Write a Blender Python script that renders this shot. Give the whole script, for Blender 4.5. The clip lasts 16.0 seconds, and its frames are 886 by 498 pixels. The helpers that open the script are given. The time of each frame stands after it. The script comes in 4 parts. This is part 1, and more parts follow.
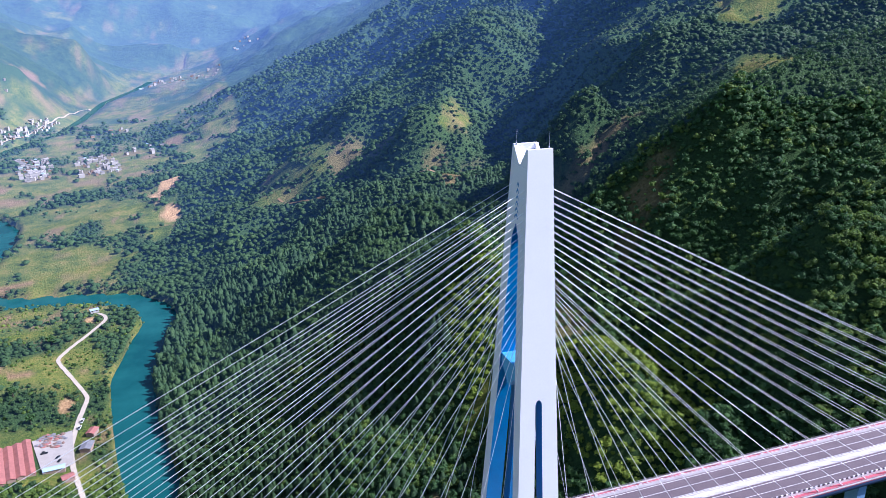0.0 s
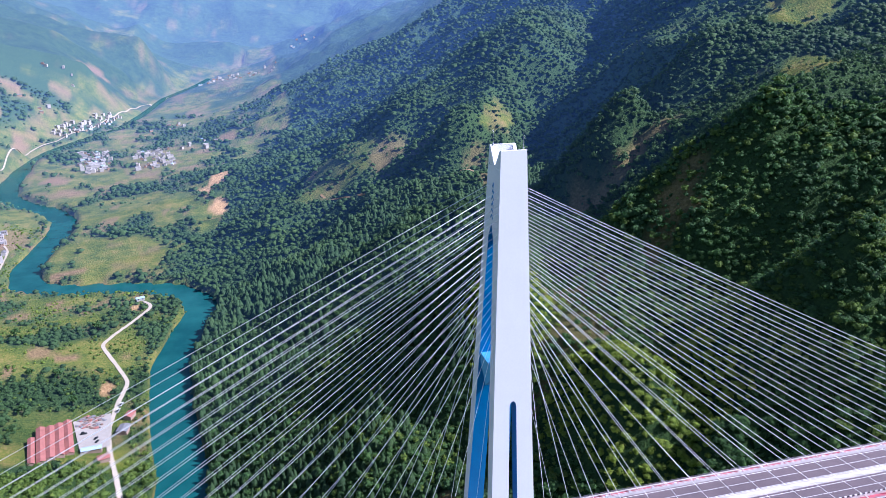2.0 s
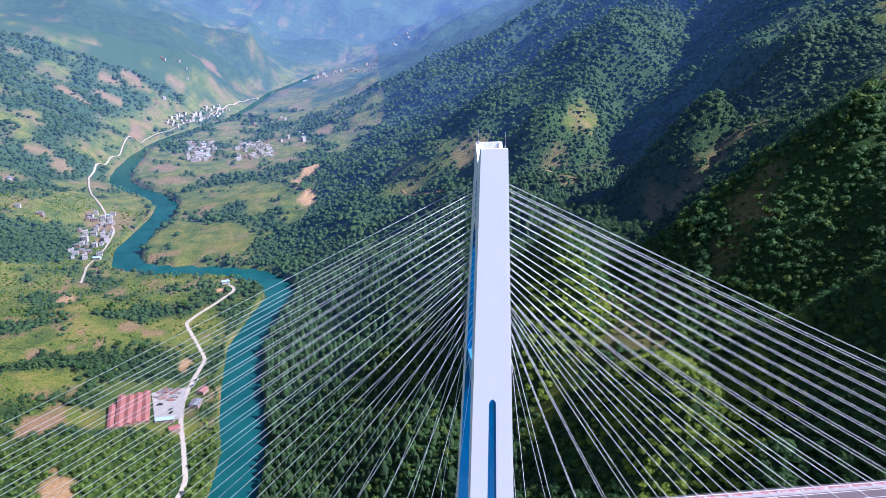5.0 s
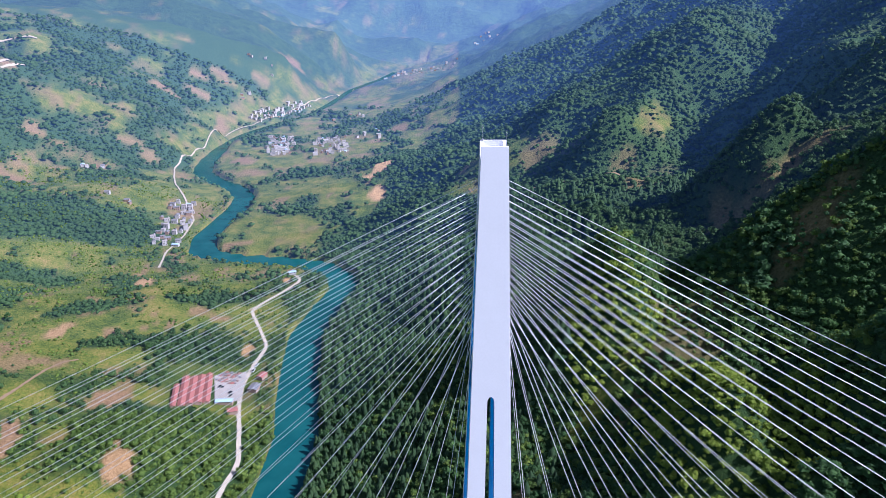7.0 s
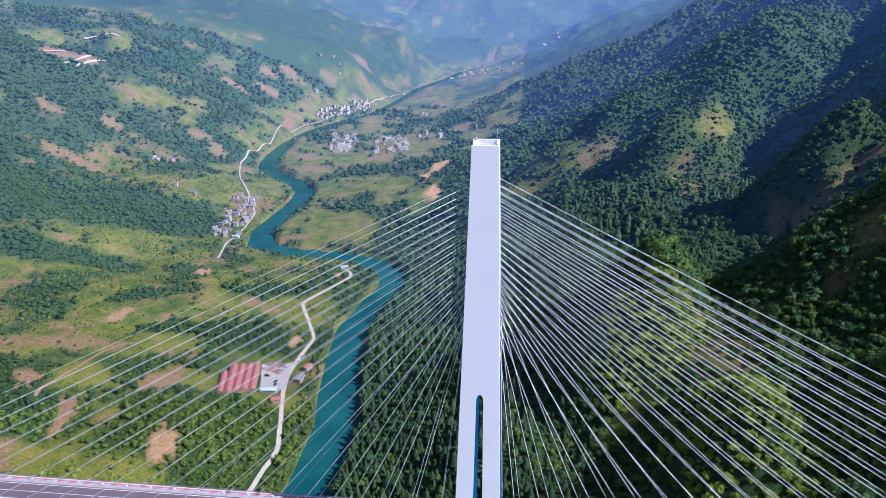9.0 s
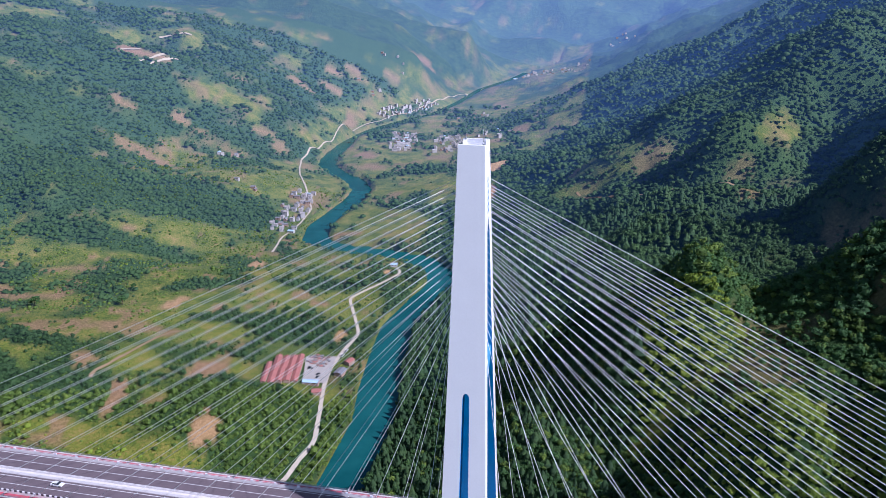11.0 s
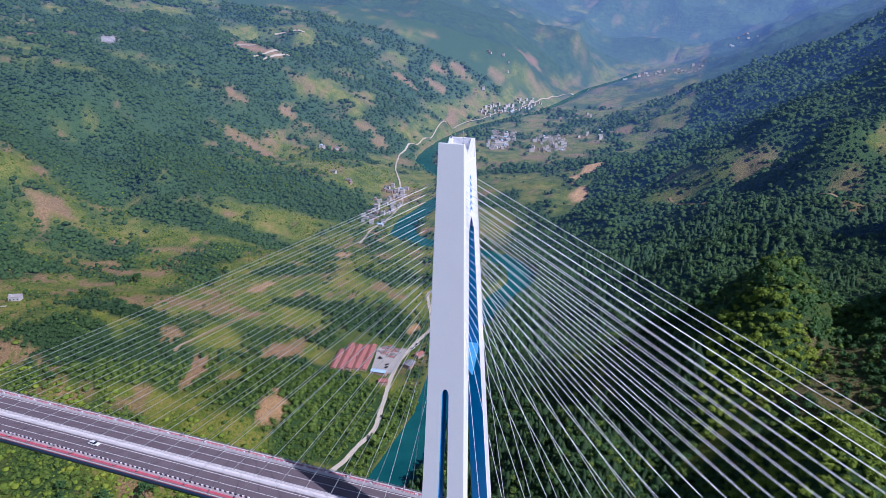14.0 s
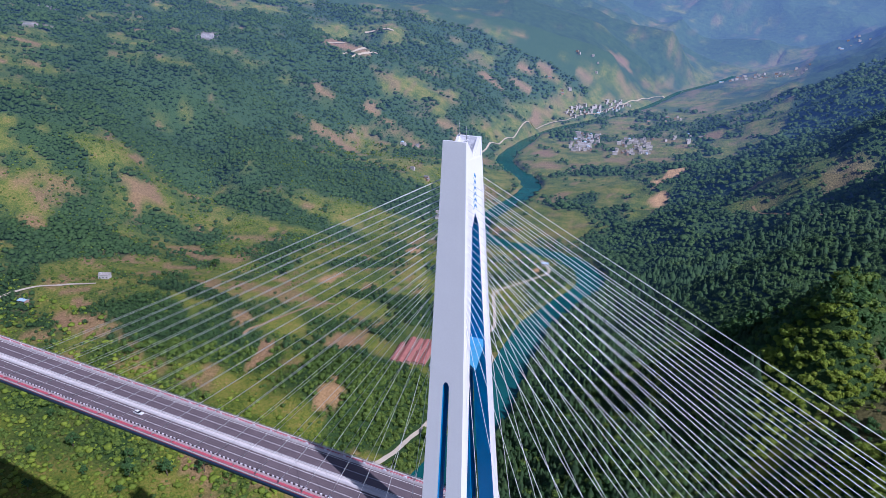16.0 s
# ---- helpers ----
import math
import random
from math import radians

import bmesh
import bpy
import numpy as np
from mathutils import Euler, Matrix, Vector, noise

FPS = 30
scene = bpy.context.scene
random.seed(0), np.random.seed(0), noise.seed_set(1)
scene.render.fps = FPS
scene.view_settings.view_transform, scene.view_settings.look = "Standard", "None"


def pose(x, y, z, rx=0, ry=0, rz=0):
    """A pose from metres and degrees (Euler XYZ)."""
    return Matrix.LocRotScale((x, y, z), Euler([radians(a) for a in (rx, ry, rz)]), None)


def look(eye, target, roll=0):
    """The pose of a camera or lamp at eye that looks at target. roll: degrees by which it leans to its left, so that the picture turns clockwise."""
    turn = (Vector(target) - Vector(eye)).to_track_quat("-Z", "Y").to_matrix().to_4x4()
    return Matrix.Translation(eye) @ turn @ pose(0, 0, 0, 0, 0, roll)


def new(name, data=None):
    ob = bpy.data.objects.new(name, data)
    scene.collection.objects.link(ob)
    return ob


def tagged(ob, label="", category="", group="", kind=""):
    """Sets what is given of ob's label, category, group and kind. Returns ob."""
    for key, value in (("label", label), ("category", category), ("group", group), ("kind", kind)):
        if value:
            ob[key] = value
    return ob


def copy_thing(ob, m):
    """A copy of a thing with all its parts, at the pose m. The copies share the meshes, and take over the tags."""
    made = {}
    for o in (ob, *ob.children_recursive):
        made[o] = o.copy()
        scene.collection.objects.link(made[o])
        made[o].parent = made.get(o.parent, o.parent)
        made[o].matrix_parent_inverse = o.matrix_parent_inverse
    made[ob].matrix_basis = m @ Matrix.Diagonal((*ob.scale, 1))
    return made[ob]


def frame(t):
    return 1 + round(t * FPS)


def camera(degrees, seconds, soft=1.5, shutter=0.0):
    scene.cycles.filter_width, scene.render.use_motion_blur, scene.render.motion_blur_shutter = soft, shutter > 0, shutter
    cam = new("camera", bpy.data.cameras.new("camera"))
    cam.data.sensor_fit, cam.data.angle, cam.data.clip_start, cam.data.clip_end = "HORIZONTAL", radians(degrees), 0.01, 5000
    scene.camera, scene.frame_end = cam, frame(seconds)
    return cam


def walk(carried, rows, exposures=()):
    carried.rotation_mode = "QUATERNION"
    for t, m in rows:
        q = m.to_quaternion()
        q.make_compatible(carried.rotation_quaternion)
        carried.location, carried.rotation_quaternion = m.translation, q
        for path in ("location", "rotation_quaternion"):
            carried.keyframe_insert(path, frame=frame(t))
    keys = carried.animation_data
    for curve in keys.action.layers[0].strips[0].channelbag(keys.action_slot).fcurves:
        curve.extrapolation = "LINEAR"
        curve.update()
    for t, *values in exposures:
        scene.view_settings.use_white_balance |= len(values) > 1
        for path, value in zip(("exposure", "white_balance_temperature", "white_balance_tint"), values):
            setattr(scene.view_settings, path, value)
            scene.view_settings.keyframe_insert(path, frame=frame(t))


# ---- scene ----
cam = camera(63.96, 16.0, soft=0.6)
PATH = [
    (0, look((-82.44, -167.73, 169.32), (-52.027, -78.686, 135.457), -0.288)),
    (0.5, look((-77.67, -169.93, 169.55), (-49.158, -80.269, 135.674), -0.247)),
    (1, look((-72.87, -171.99, 169.73), (-46.325, -81.732, 135.853), -0.237)),
    (1.5, look((-67.87, -173.84, 169.76), (-42.927, -83.133, 135.864), -0.232)),
    (2, look((-62.85, -175.47, 169.74), (-39.480, -84.353, 135.808), -0.224)),
    (2.5, look((-57.89, -177.01, 169.66), (-36.250, -85.463, 135.743), -0.233)),
    (3, look((-52.89, -178.54, 169.61), (-33.276, -86.550, 135.665), -0.232)),
    (3.5, look((-47.93, -180.06, 169.50), (-30.426, -87.643, 135.541), -0.238)),
    (4, look((-42.67, -181.46, 169.65), (-27.382, -88.665, 135.671), -0.194)),
    (6.5, look((-17.42, -186.37, 169.35), (-15.899, -92.358, 135.300), -0.210)),
    (7, look((-11.93, -187.00, 169.30), (-12.815, -92.996, 135.219), -0.195)),
    (7.5, look((-6.83, -187.39, 169.24), (-9.976, -93.437, 135.132), -0.240)),
    (8, look((-1.76, -187.55, 169.21), (-7.250, -93.700, 135.128), -0.205)),
    (8.5, look((3.31, -187.63, 169.16), (-4.454, -93.925, 135.113), -0.184)),
    (9, look((8.43, -187.92, 169.08), (-1.560, -94.423, 135.048), -0.133)),
    (11.5, look((34.85, -185.31, 168.91), (13.799, -93.639, 134.936), -0.275)),
    (12, look((40.48, -184.42, 168.97), (17.184, -93.297, 134.987), -0.273)),
    (12.5, look((46.19, -183.38, 168.93), (20.692, -92.865, 134.936), -0.275)),
    (13, look((51.83, -182.07, 169.04), (24.158, -92.201, 134.995), -0.341)),
    (13.5, look((57.49, -180.77, 169.15), (27.312, -91.722, 135.086), -0.367)),
    (14, look((63.17, -179.48, 169.24), (30.104, -91.478, 135.134), -0.380)),
    (14.5, look((68.83, -177.95, 169.31), (32.846, -91.110, 135.181), -0.358)),
    (15, look((74.44, -176.35, 169.32), (35.639, -90.741, 135.181), -0.337)),
    (15.5, look((80.10, -175.00, 169.42), (38.627, -90.645, 135.295), -0.331)),
    (16, look((86.07, -174.00, 169.50), (42.039, -90.958, 135.363), -0.287)),
]
walk(cam, PATH, exposures=((0, 0.7, 5280, 28), (9, 0.35, 5280, 28), (16, -0.1, 5280, 28)))

# ---- light ----
SUN_AZ = math.atan2(-0.325, 1.0)
SUN_EL = radians(42.5)
sun_dir = Vector((math.cos(SUN_AZ) * math.cos(SUN_EL), math.sin(SUN_AZ) * math.cos(SUN_EL), math.sin(SUN_EL)))
sun = new("sun", bpy.data.lights.new("sun", "SUN"))
sun.data.energy, sun.data.angle, sun.data.color = 5.0, radians(0.5), (1.0, 0.95, 0.87)
sun.matrix_world = look(sun_dir * 1000, (0, 0, 0))
world = bpy.data.worlds.new("sky")
scene.world = world
world.use_nodes = True
wn = world.node_tree.nodes
sky = wn.new("ShaderNodeTexSky")
sky.sky_type, sky.sun_disc = "NISHITA", False
sky.sun_elevation, sky.sun_rotation = SUN_EL, math.pi / 2 - SUN_AZ
world.node_tree.links.new(sky.outputs[0], wn["Background"].inputs[0])
wn["Background"].inputs[1].default_value = 0.07


# ---- materials ----
def nodes_of(name):
    m = bpy.data.materials.new(name)
    m.use_nodes = True
    t = m.node_tree
    return m, t.nodes, t.links, t.nodes["Principled BSDF"]


def ramp(n, stops):
    r = n.new("ShaderNodeValToRGB")
    el = r.color_ramp.elements
    while len(el) < len(stops):
        el.new(0.5)
    for e, (p, c) in zip(el, stops):
        e.position, e.color = p, (*c, 1)
    return r


def noise_tex(n, l, scale, detail=4.0, rough=0.6, coord="Object"):
    tc = n.new("ShaderNodeTexCoord")
    x = n.new("ShaderNodeTexNoise")
    x.inputs["Scale"].default_value, x.inputs["Detail"].default_value, x.inputs["Roughness"].default_value = scale, detail, rough
    l.new(tc.outputs[coord], x.inputs["Vector"])
    return x


def surface(name, colour, rough=0.6, metal=0.0, vary=0.08, scale=0.4, fine=6.0, bump=0.02, spec=0.5):
    """A painted or mineral surface: base colour with stains at two scales and fine relief."""
    m, n, l, b = nodes_of(name)
    a, f = noise_tex(n, l, scale, 5), noise_tex(n, l, fine, 3)
    add = n.new("ShaderNodeMath")
    add.operation = "ADD"
    l.new(a.outputs[0], add.inputs[0])
    l.new(f.outputs[0], add.inputs[1])
    lo = tuple(c * (1 - vary) for c in colour)
    hi = tuple(min(1, c * (1 + vary)) for c in colour)
    r = ramp(n, [(0.3, lo), (0.7, hi)])
    half = n.new("ShaderNodeMath")
    half.operation = "MULTIPLY"
    half.inputs[1].default_value = 0.5
    l.new(add.outputs[0], half.inputs[0])
    l.new(half.outputs[0], r.inputs[0])
    l.new(r.outputs[0], b.inputs["Base Color"])
    b.inputs["Roughness"].default_value, b.inputs["Metallic"].default_value = rough, metal
    b.inputs["Specular IOR Level"].default_value = spec
    if bump:
        bp = n.new("ShaderNodeBump")
        bp.inputs["Distance"].default_value, bp.inputs["Strength"].default_value = bump, 0.6
        l.new(f.outputs[0], bp.inputs["Height"])
        l.new(bp.outputs[0], b.inputs["Normal"])
    return m


M_WHITE = surface("white_painted_concrete", (0.84, 0.84, 0.86), 0.55, vary=0.035, scale=0.12, fine=2.0, bump=0.01)
M_BLUE = surface("blue_painted_concrete", (0.004, 0.21, 0.5), 0.45, vary=0.12, scale=0.12, fine=2.0, bump=0.01)
M_CYAN = surface("light_blue_paint", (0.1, 0.42, 0.72), 0.45, vary=0.15, scale=0.4)
M_CABLE = surface("white_cable_sheath", (0.96, 0.96, 0.96), 0.3, vary=0.02, scale=0.05, bump=0)
M_ASPHALT = surface("asphalt", (0.14, 0.108, 0.116), 0.85, vary=0.2, scale=0.15, fine=3.0, bump=0.01)
M_LINE = surface("white_road_paint", (0.72, 0.7, 0.68), 0.6, vary=0.15, scale=1.0, bump=0)
M_RED = surface("red_walkway_paint", (0.45, 0.09, 0.12), 0.6, vary=0.2, scale=0.3, bump=0.005)
M_BARRIER = surface("pale_barrier_concrete", (0.66, 0.62, 0.6), 0.7, vary=0.12, scale=0.6)
M_STEEL = surface("grey_steel", (0.45, 0.46, 0.48), 0.4, metal=0.7, vary=0.1, scale=2)
M_GIRDER = surface("dark_blue_girder_steel", (0.04, 0.07, 0.16), 0.5, vary=0.15, scale=0.3)
M_TRACK = surface("pale_gravel", (0.46, 0.4, 0.31), 0.9, vary=0.2, scale=0.15, fine=1.5, bump=0.05)
M_DIRT = surface("brown_dirt_track", (0.26, 0.18, 0.1), 0.95, vary=0.25, scale=0.2, fine=1.5, bump=0.05)

# ---- terrain shape ----
WATER_Z = -217.0
RIVER = [(-60, -900), (-120, -500), (-200, -200), (-190, 0), (-160, 160), (-152, 280), (-153, 370), (-165, 430), (-175, 500), (-182, 570), (-170, 650),
         (-156, 715), (-165, 755), (-203, 800), (-265, 820), (-345, 832), (-402, 860), (-420, 930), (-418, 1000), (-412, 1090), (-420, 1180), (-460, 1255),
         (-525, 1315), (-575, 1390), (-595, 1470), (-605, 1560), (-612, 1680), (-598, 1850), (-540, 2010), (-480, 2130), (-440, 2400), (-405, 2700), (-260, 3150), (-120, 3500)]


def river_z(y):
    """The water's height along the valley."""
    return np.interp(y, [1800, 2400, 3000, 3500], [WATER_Z, -210, -190, -150])


def to_line(px, py, line):
    """Distance of points to a polyline, and the side: positive to the right of its direction."""
    best = np.full(px.shape, 1e9)
    side = np.zeros(px.shape)
    for (ax, ay), (bx, by) in zip(line[:-1], line[1:]):
        dx, dy = bx - ax, by - ay
        k = np.clip(((px - ax) * dx + (py - ay) * dy) / (dx * dx + dy * dy), 0, 1)
        d = np.hypot(px - ax - k * dx, py - ay - k * dy)
        s = np.sign((px - ax) * dy - (py - ay) * dx)
        near = d < best
        best, side = np.where(near, d, best), np.where(near, s, side)
    return best, side


# the lie of the land, feature by feature: x, y, height along crests, spurs and hollows
MOUND = [(149, 222, -74), (147, 150, -50), (172, 104, -62), (138, 185, -52), (112, 200, -90), (50, 259, -135), (92, 235, -105), (120, 110, -95), (30, 170, -125), (195, 190, -72), (205, 130, -40), (-10, 100, -150)]
NEAR_MOUNTAIN = [(262, 135, 42), (296, 328, 55), (313, 319, 80), (339, 309, 77), (363, 313, 92), (371, 276, 80), (421, 320, 105), (559, 530, 124), (304, 248, 38), (326, 233, 42), (304, 203, 10), (294, 233, 9),
                 (297, 286, 27), (262, 328, 31), (246, 244, -36), (232, 273, -34), (225, 185, -32), (335, 150, 30), (420, 190, 72), (300, 60, 10), (560, 350, 135), (450, 50, 30), (470, 290, 108)]
NEAR_HOLLOW = [(238, 312, -8), (219, 345, -22), (249, 424, -38), (218, 471, -46), (186, 274, -55), (165, 320, -67), (152, 347, -70), (139, 436, -57), (98, 436, -70), (161, 512, -69), (135, 555, -58), (133, 543, -90),
               (123, 331, -38), (110, 322, -50), (88, 350, -86), (60, 440, -95), (20, 264, -128), (25, 360, -115), (30, 545, -118)]
CONE_RIDGE = [(340, 460, 26), (300, 433, 4), (271, 470, -21), (295, 496, -14), (323, 491, 30), (445, 561, 80), (455, 589, 120), (510, 558, 133), (558, 591, 145), (636, 576, 150), (395, 552, 48), (240, 640, -66), (400, 660, 34), (300, 700, -44), (470, 660, 110)]
FAR_FLANK = [(-60, 935, -146), (15, 977, -130), (-146, 834, -205), (-109, 744, -200), (-22, 638, -145), (49, 740, -128), (9, 840, -145), (46, 753, -126), (67, 885, -102), (121, 939, -73), (164, 781, -82), (138, 779, -79), (69, 775, -100),
             (196, 743, -72), (223, 765, -62), (113, 790, -86), (133, 845, -80), (176, 969, -54), (202, 860, -40), (41, 1043, -103), (-47, 1003, -157), (1, 613, -130)]
# the last rows are hidden ground, raised to throw shade on the slope behind
LONG_SPUR = [(172, 991, -25), (205, 997, -12), (223, 832, 11), (268, 888, 3), (295, 964, 29), (341, 1017, 54), (403, 1045, 103), (422, 1060, 106), (441, 1122, 132), (482, 1095, 98), (512, 1236, 130), (595, 1173, 92), (640, 1275, 112),
             (345, 944, -27), (334, 820, -42), (430, 891, 9), (474, 974, 44), (598, 1088, 88), (480, 780, 98), (565, 800, 150), (520, 690, 122), (640, 950, 150)]
UPPER_FLANKS = [(161, 1472, -75), (133, 1532, -86), (80, 1666, -138), (96, 1647, -160), (22, 1377, -153), (166, 1767, -32), (100, 1995, -67), (316, 1784, -13), (339, 1718, -35), (336, 1990, 31), (372, 1884, 62), (458, 1672, 68), (444, 1756, 64),
                (512, 1745, 102), (516, 1446, 98), (289, 2527, -18), (300, 1330, -10), (-150, 1238, -166), (-136, 1085, -181), (-60, 1250, -160)]
WEST_FIELDS = [(-377, 615, -185), (-273, 276, -176), (-361, 285, -172), (-300, 351, -180), (-408, 332, -155), (-516, 303, -131), (-594, 262, -126), (-652, 469, -163), (-245, 440, -209), (-300, 560, -196), (-212, 300, -206), (-228, 560, -210), (-245, 640, -208), (-470, 440, -165), (-480, 600, -180),
               (-371, 162, -170), (-428, 133, -160), (-300, 60, -185), (-300, 700, -205), (-215, 720, -207), (-450, 740, -200), (-548, 689, -198), (-350, -100, -170), (-550, 100, -145), (-250, -200, -205), (-700, -100, -130)]
WEST_WOODS = [(-625, 611, -168), (-588, 625, -172), (-729, 507, -148), (-772, 505, -118), (-791, 666, -150), (-775, 710, -95), (-689, 717, -144), (-692, 787, -148), (-625, 768, -160), (-636, 904, -156), (-585, 951, -172), (-811, 1085, -150),
              (-799, 1031, -139), (-890, 859, -86), (-947, 743, -66), (-848, 530, -46), (-967, 777, -28), (-1001, 865, 10), (-933, 1118, -50), (-636, 1126, -158), (-846, 1266, -106), (-500, 1000, -205), (-520, 900, -205), (-850, 350, -70), (-1000, 500, 30)]
WEST_HILLS = [(-1239, 1137, 85), (-1285, 1178, 80), (-1256, 1291, 104), (-1024, 1461, 35), (-1120, 1612, 8), (-1094, 1703, 70), (-990, 2084, 60), (-799, 1737, -84), (-646, 1718, -178), (-655, 1433, -170), (-902, 2343, 66), (-731, 2654, 75),
              (-589, 2365, -32), (-700, 2050, -110), (-1300, 900, 100), (-1500, 1500, 160), (-1300, 600, 120), (-700, 1550, -140), (-1500, 2200, 170), (-1300, 200, 100)]
VALLEY_HEAD = [(-477, 2875, 2), (-175, 3550, -4), (223, 3646, -28), (-465, 3788, -10), (257, 3940, -6), (78, 3290, -60), (-167, 2840, -140), (-204, 2582, -182), (-250, 1950, -200), (-300, 1350, -207), (-330, 1600, -204), (-100, 1750, -180),
               (-200, 2250, -190), (-50, 2300, -150), (-900, 3300, 110), (0, 3000, -120), (300, 3100, 10)]
# eastern heights are out of view, set high to shade the slopes
SKYLINE = [(800, 600, 260), (900, 900, 260), (900, 1300, 270), (800, 1800, 260), (750, 2400, 210), (650, 3000, 160), (700, 3700, 150), (1500, 1500, 420), (1500, 3000, 380), (-1700, 3000, 240), (-700, 4500, 260), (300, 4600, 270), (1200, 4600, 330), (-200, 4300, 190),
           (-2000, 900, 260), (-2200, 2200, 320), (-1800, 4400, 260), (900, 200, 170), (700, -300, 20), (200, -300, -90), (0, -300, -150), (1500, 0, 260), (-1500, -500, 60), (0, -1500, -60), (1500, -1500, 200), (-1500, 300, 140)]
LAND = np.array(MOUND + NEAR_MOUNTAIN + NEAR_HOLLOW + CONE_RIDGE + FAR_FLANK + LONG_SPUR + UPPER_FLANKS + WEST_FIELDS + WEST_WOODS + WEST_HILLS + VALLEY_HEAD + SKYLINE, float)


def shores():
    """Places on both banks, a little above the water."""
    out = []
    for (ax, ay), (bx, by) in zip(RIVER[:-1], RIVER[1:]):
        n = max(1, int(math.hypot(bx - ax, by - ay) / 90))
        d = math.hypot(bx - ax, by - ay)
        for i in range(n):
            x, y = ax + (bx - ax) * (i + 0.5) / n, ay + (by - ay) * (i + 0.5) / n
            for s, up in ((-38, 7), (38, 9)):
                out.append((x + s * (by - ay) / d, y - s * (bx - ax) / d, float(river_z(y)) + up))
    return np.array(out)


SOFT = 22.0
KNOTS = np.vstack([LAND, shores()])
LEVEL = -80.0
PULL = np.sqrt(((KNOTS[:, None, :2] - KNOTS[None, :, :2]) ** 2).sum(-1) + SOFT ** 2)
PULL = np.linalg.solve(PULL - 3.0 * np.eye(len(KNOTS)), KNOTS[:, 2] - LEVEL)

# sharp crests: start x, y, height, end x, y, height, fall per metre, rounding
CRESTS = [(287, 305, 42, 350, 322, 98, 1.25, 7), (350, 322, 98, 430, 332, 116, 1.1, 8), (392, 552, 50, 455, 585, 124, 1.25, 7), (455, 585, 124, 560, 592, 150, 1.1, 8), (560, 592, 152, 700, 640, 260, 1.1, 12)]
# the first two are unseen ridges added to shade the far slope
FAR_CRESTS = [(640, 720, 180, 800, 900, 330, 0.95, 20), (800, 900, 330, 900, 1150, 360, 0.95, 20), (268, 888, 4, 341, 1017, 58, 0.8, 12), (341, 1017, 58, 422, 1060, 112, 0.85, 12),
          (458, 1672, 74, 600, 1620, 175, 0.9, 18), (372, 1884, 70, 520, 1950, 165, 0.85, 20), (262, 136, 42, 300, 110, 40, 1.3, 8), (119, 318, -22, 127, 378, -20, 1.4, 8), (146, 152, -38, 152, 215, -58, 1.4, 9)]
# single knolls: x, y, height, fall per metre, rounding
KNOLLS = [(329, 537, 70, 1.35, 7), (262, 134, 46, 1.35, 8), (146, 152, -38, 1.4, 10), (150, 218, -62, 1.3, 9), (121, 335, -16, 1.55, 8), (172, 104, -52, 1.3, 8)]


def wave(px, py, size, seed):
    """Smooth value noise between -1 and 1."""
    rng = np.random.RandomState(seed)
    table = rng.uniform(-1, 1, (64, 64))
    u, v = px / size + 1000.3, py / size + 1000.7
    i, j = np.floor(u).astype(int), np.floor(v).astype(int)
    a, b = u - i, v - j
    a, b = a * a * (3 - 2 * a), b * b * (3 - 2 * b)
    i0, j0, i1, j1 = i % 64, j % 64, (i + 1) % 64, (j + 1) % 64
    return (table[i0, j0] * (1 - a) + table[i1, j0] * a) * (1 - b) + (table[i0, j1] * (1 - a) + table[i1, j1] * a) * b


def lie(px, py):
    """The smooth lie of the land between its crests and hollows."""
    x, y = px.ravel(), py.ravel()
    out = np.empty(len(x))
    for i in range(0, len(x), 20000):
        q = (x[i:i + 20000, None] - KNOTS[None, :, 0]) ** 2 + (y[i:i + 20000, None] - KNOTS[None, :, 1]) ** 2
        out[i:i + 20000] = np.sqrt(q + SOFT ** 2) @ PULL + LEVEL
    return out.reshape(px.shape)


def height(px, py):
    px, py = np.asarray(px, float), np.asarray(py, float)
    d, side = to_line(px, py, RIVER)
    low = river_z(py)
    half = np.interp(py, [1450, 1700, 2300], [16, 14, 9])
    bank = np.clip((d - half) / 14, 0, 1)
    z = lie(px, py)
    steep = np.where(side > 0, 1.0, 0.35) * np.clip((z - low - 10) / 50, 0.05, 1)
    rough = 7 * wave(px, py, 120, 5) + 4.5 * wave(px, py, 48, 6) + 2.6 * wave(px, py, 19, 7)
    gully = 15 * (0.5 - 2 * np.abs(wave(px * 0.42 + py * 0.12, py - 0.1 * px, 88, 8))) + 8 * (0.5 - 2 * np.abs(wave(px * 0.7, py, 47, 9)))
    z = z + (rough + gully * np.interp(py, [150, 700], [0.35, 1.0])) * steep
    far = np.clip((np.hypot(px, py) - 2300) / 700, 0, 1)
    z = z + far * (45 * (0.35 - np.abs(wave(px, py, 520, 71))) * 2 + 26 * (0.4 - 2 * np.abs(wave(px, py, 210, 72)))) * np.clip((z - low - 20) / 90, 0, 1)
    wx, wy = px + 6 * wave(px, py, 60, 1) + 3 * wave(px, py, 24, 2), py + 6 * wave(px, py, 64, 3) + 3 * wave(px, py, 26, 4)
    for x0, y0, z0, x1, y1, z1, fall, r in CRESTS + FAR_CRESTS:
        dx, dy = x1 - x0, y1 - y0
        k = np.clip(((wx - x0) * dx + (wy - y0) * dy) / (dx * dx + dy * dy), 0, 1)
        e = np.hypot(wx - x0 - k * dx, wy - y0 - k * dy)
        z = 3.0 * np.logaddexp(z / 3.0, (z0 + k * (z1 - z0) - fall * (np.sqrt(e * e + r * r) - r)) / 3.0)
    for x0, y0, z0, fall, r in KNOLLS:
        e = np.hypot(px - x0, py - y0) * (1 + 0.22 * wave(px, py, 34, 61))
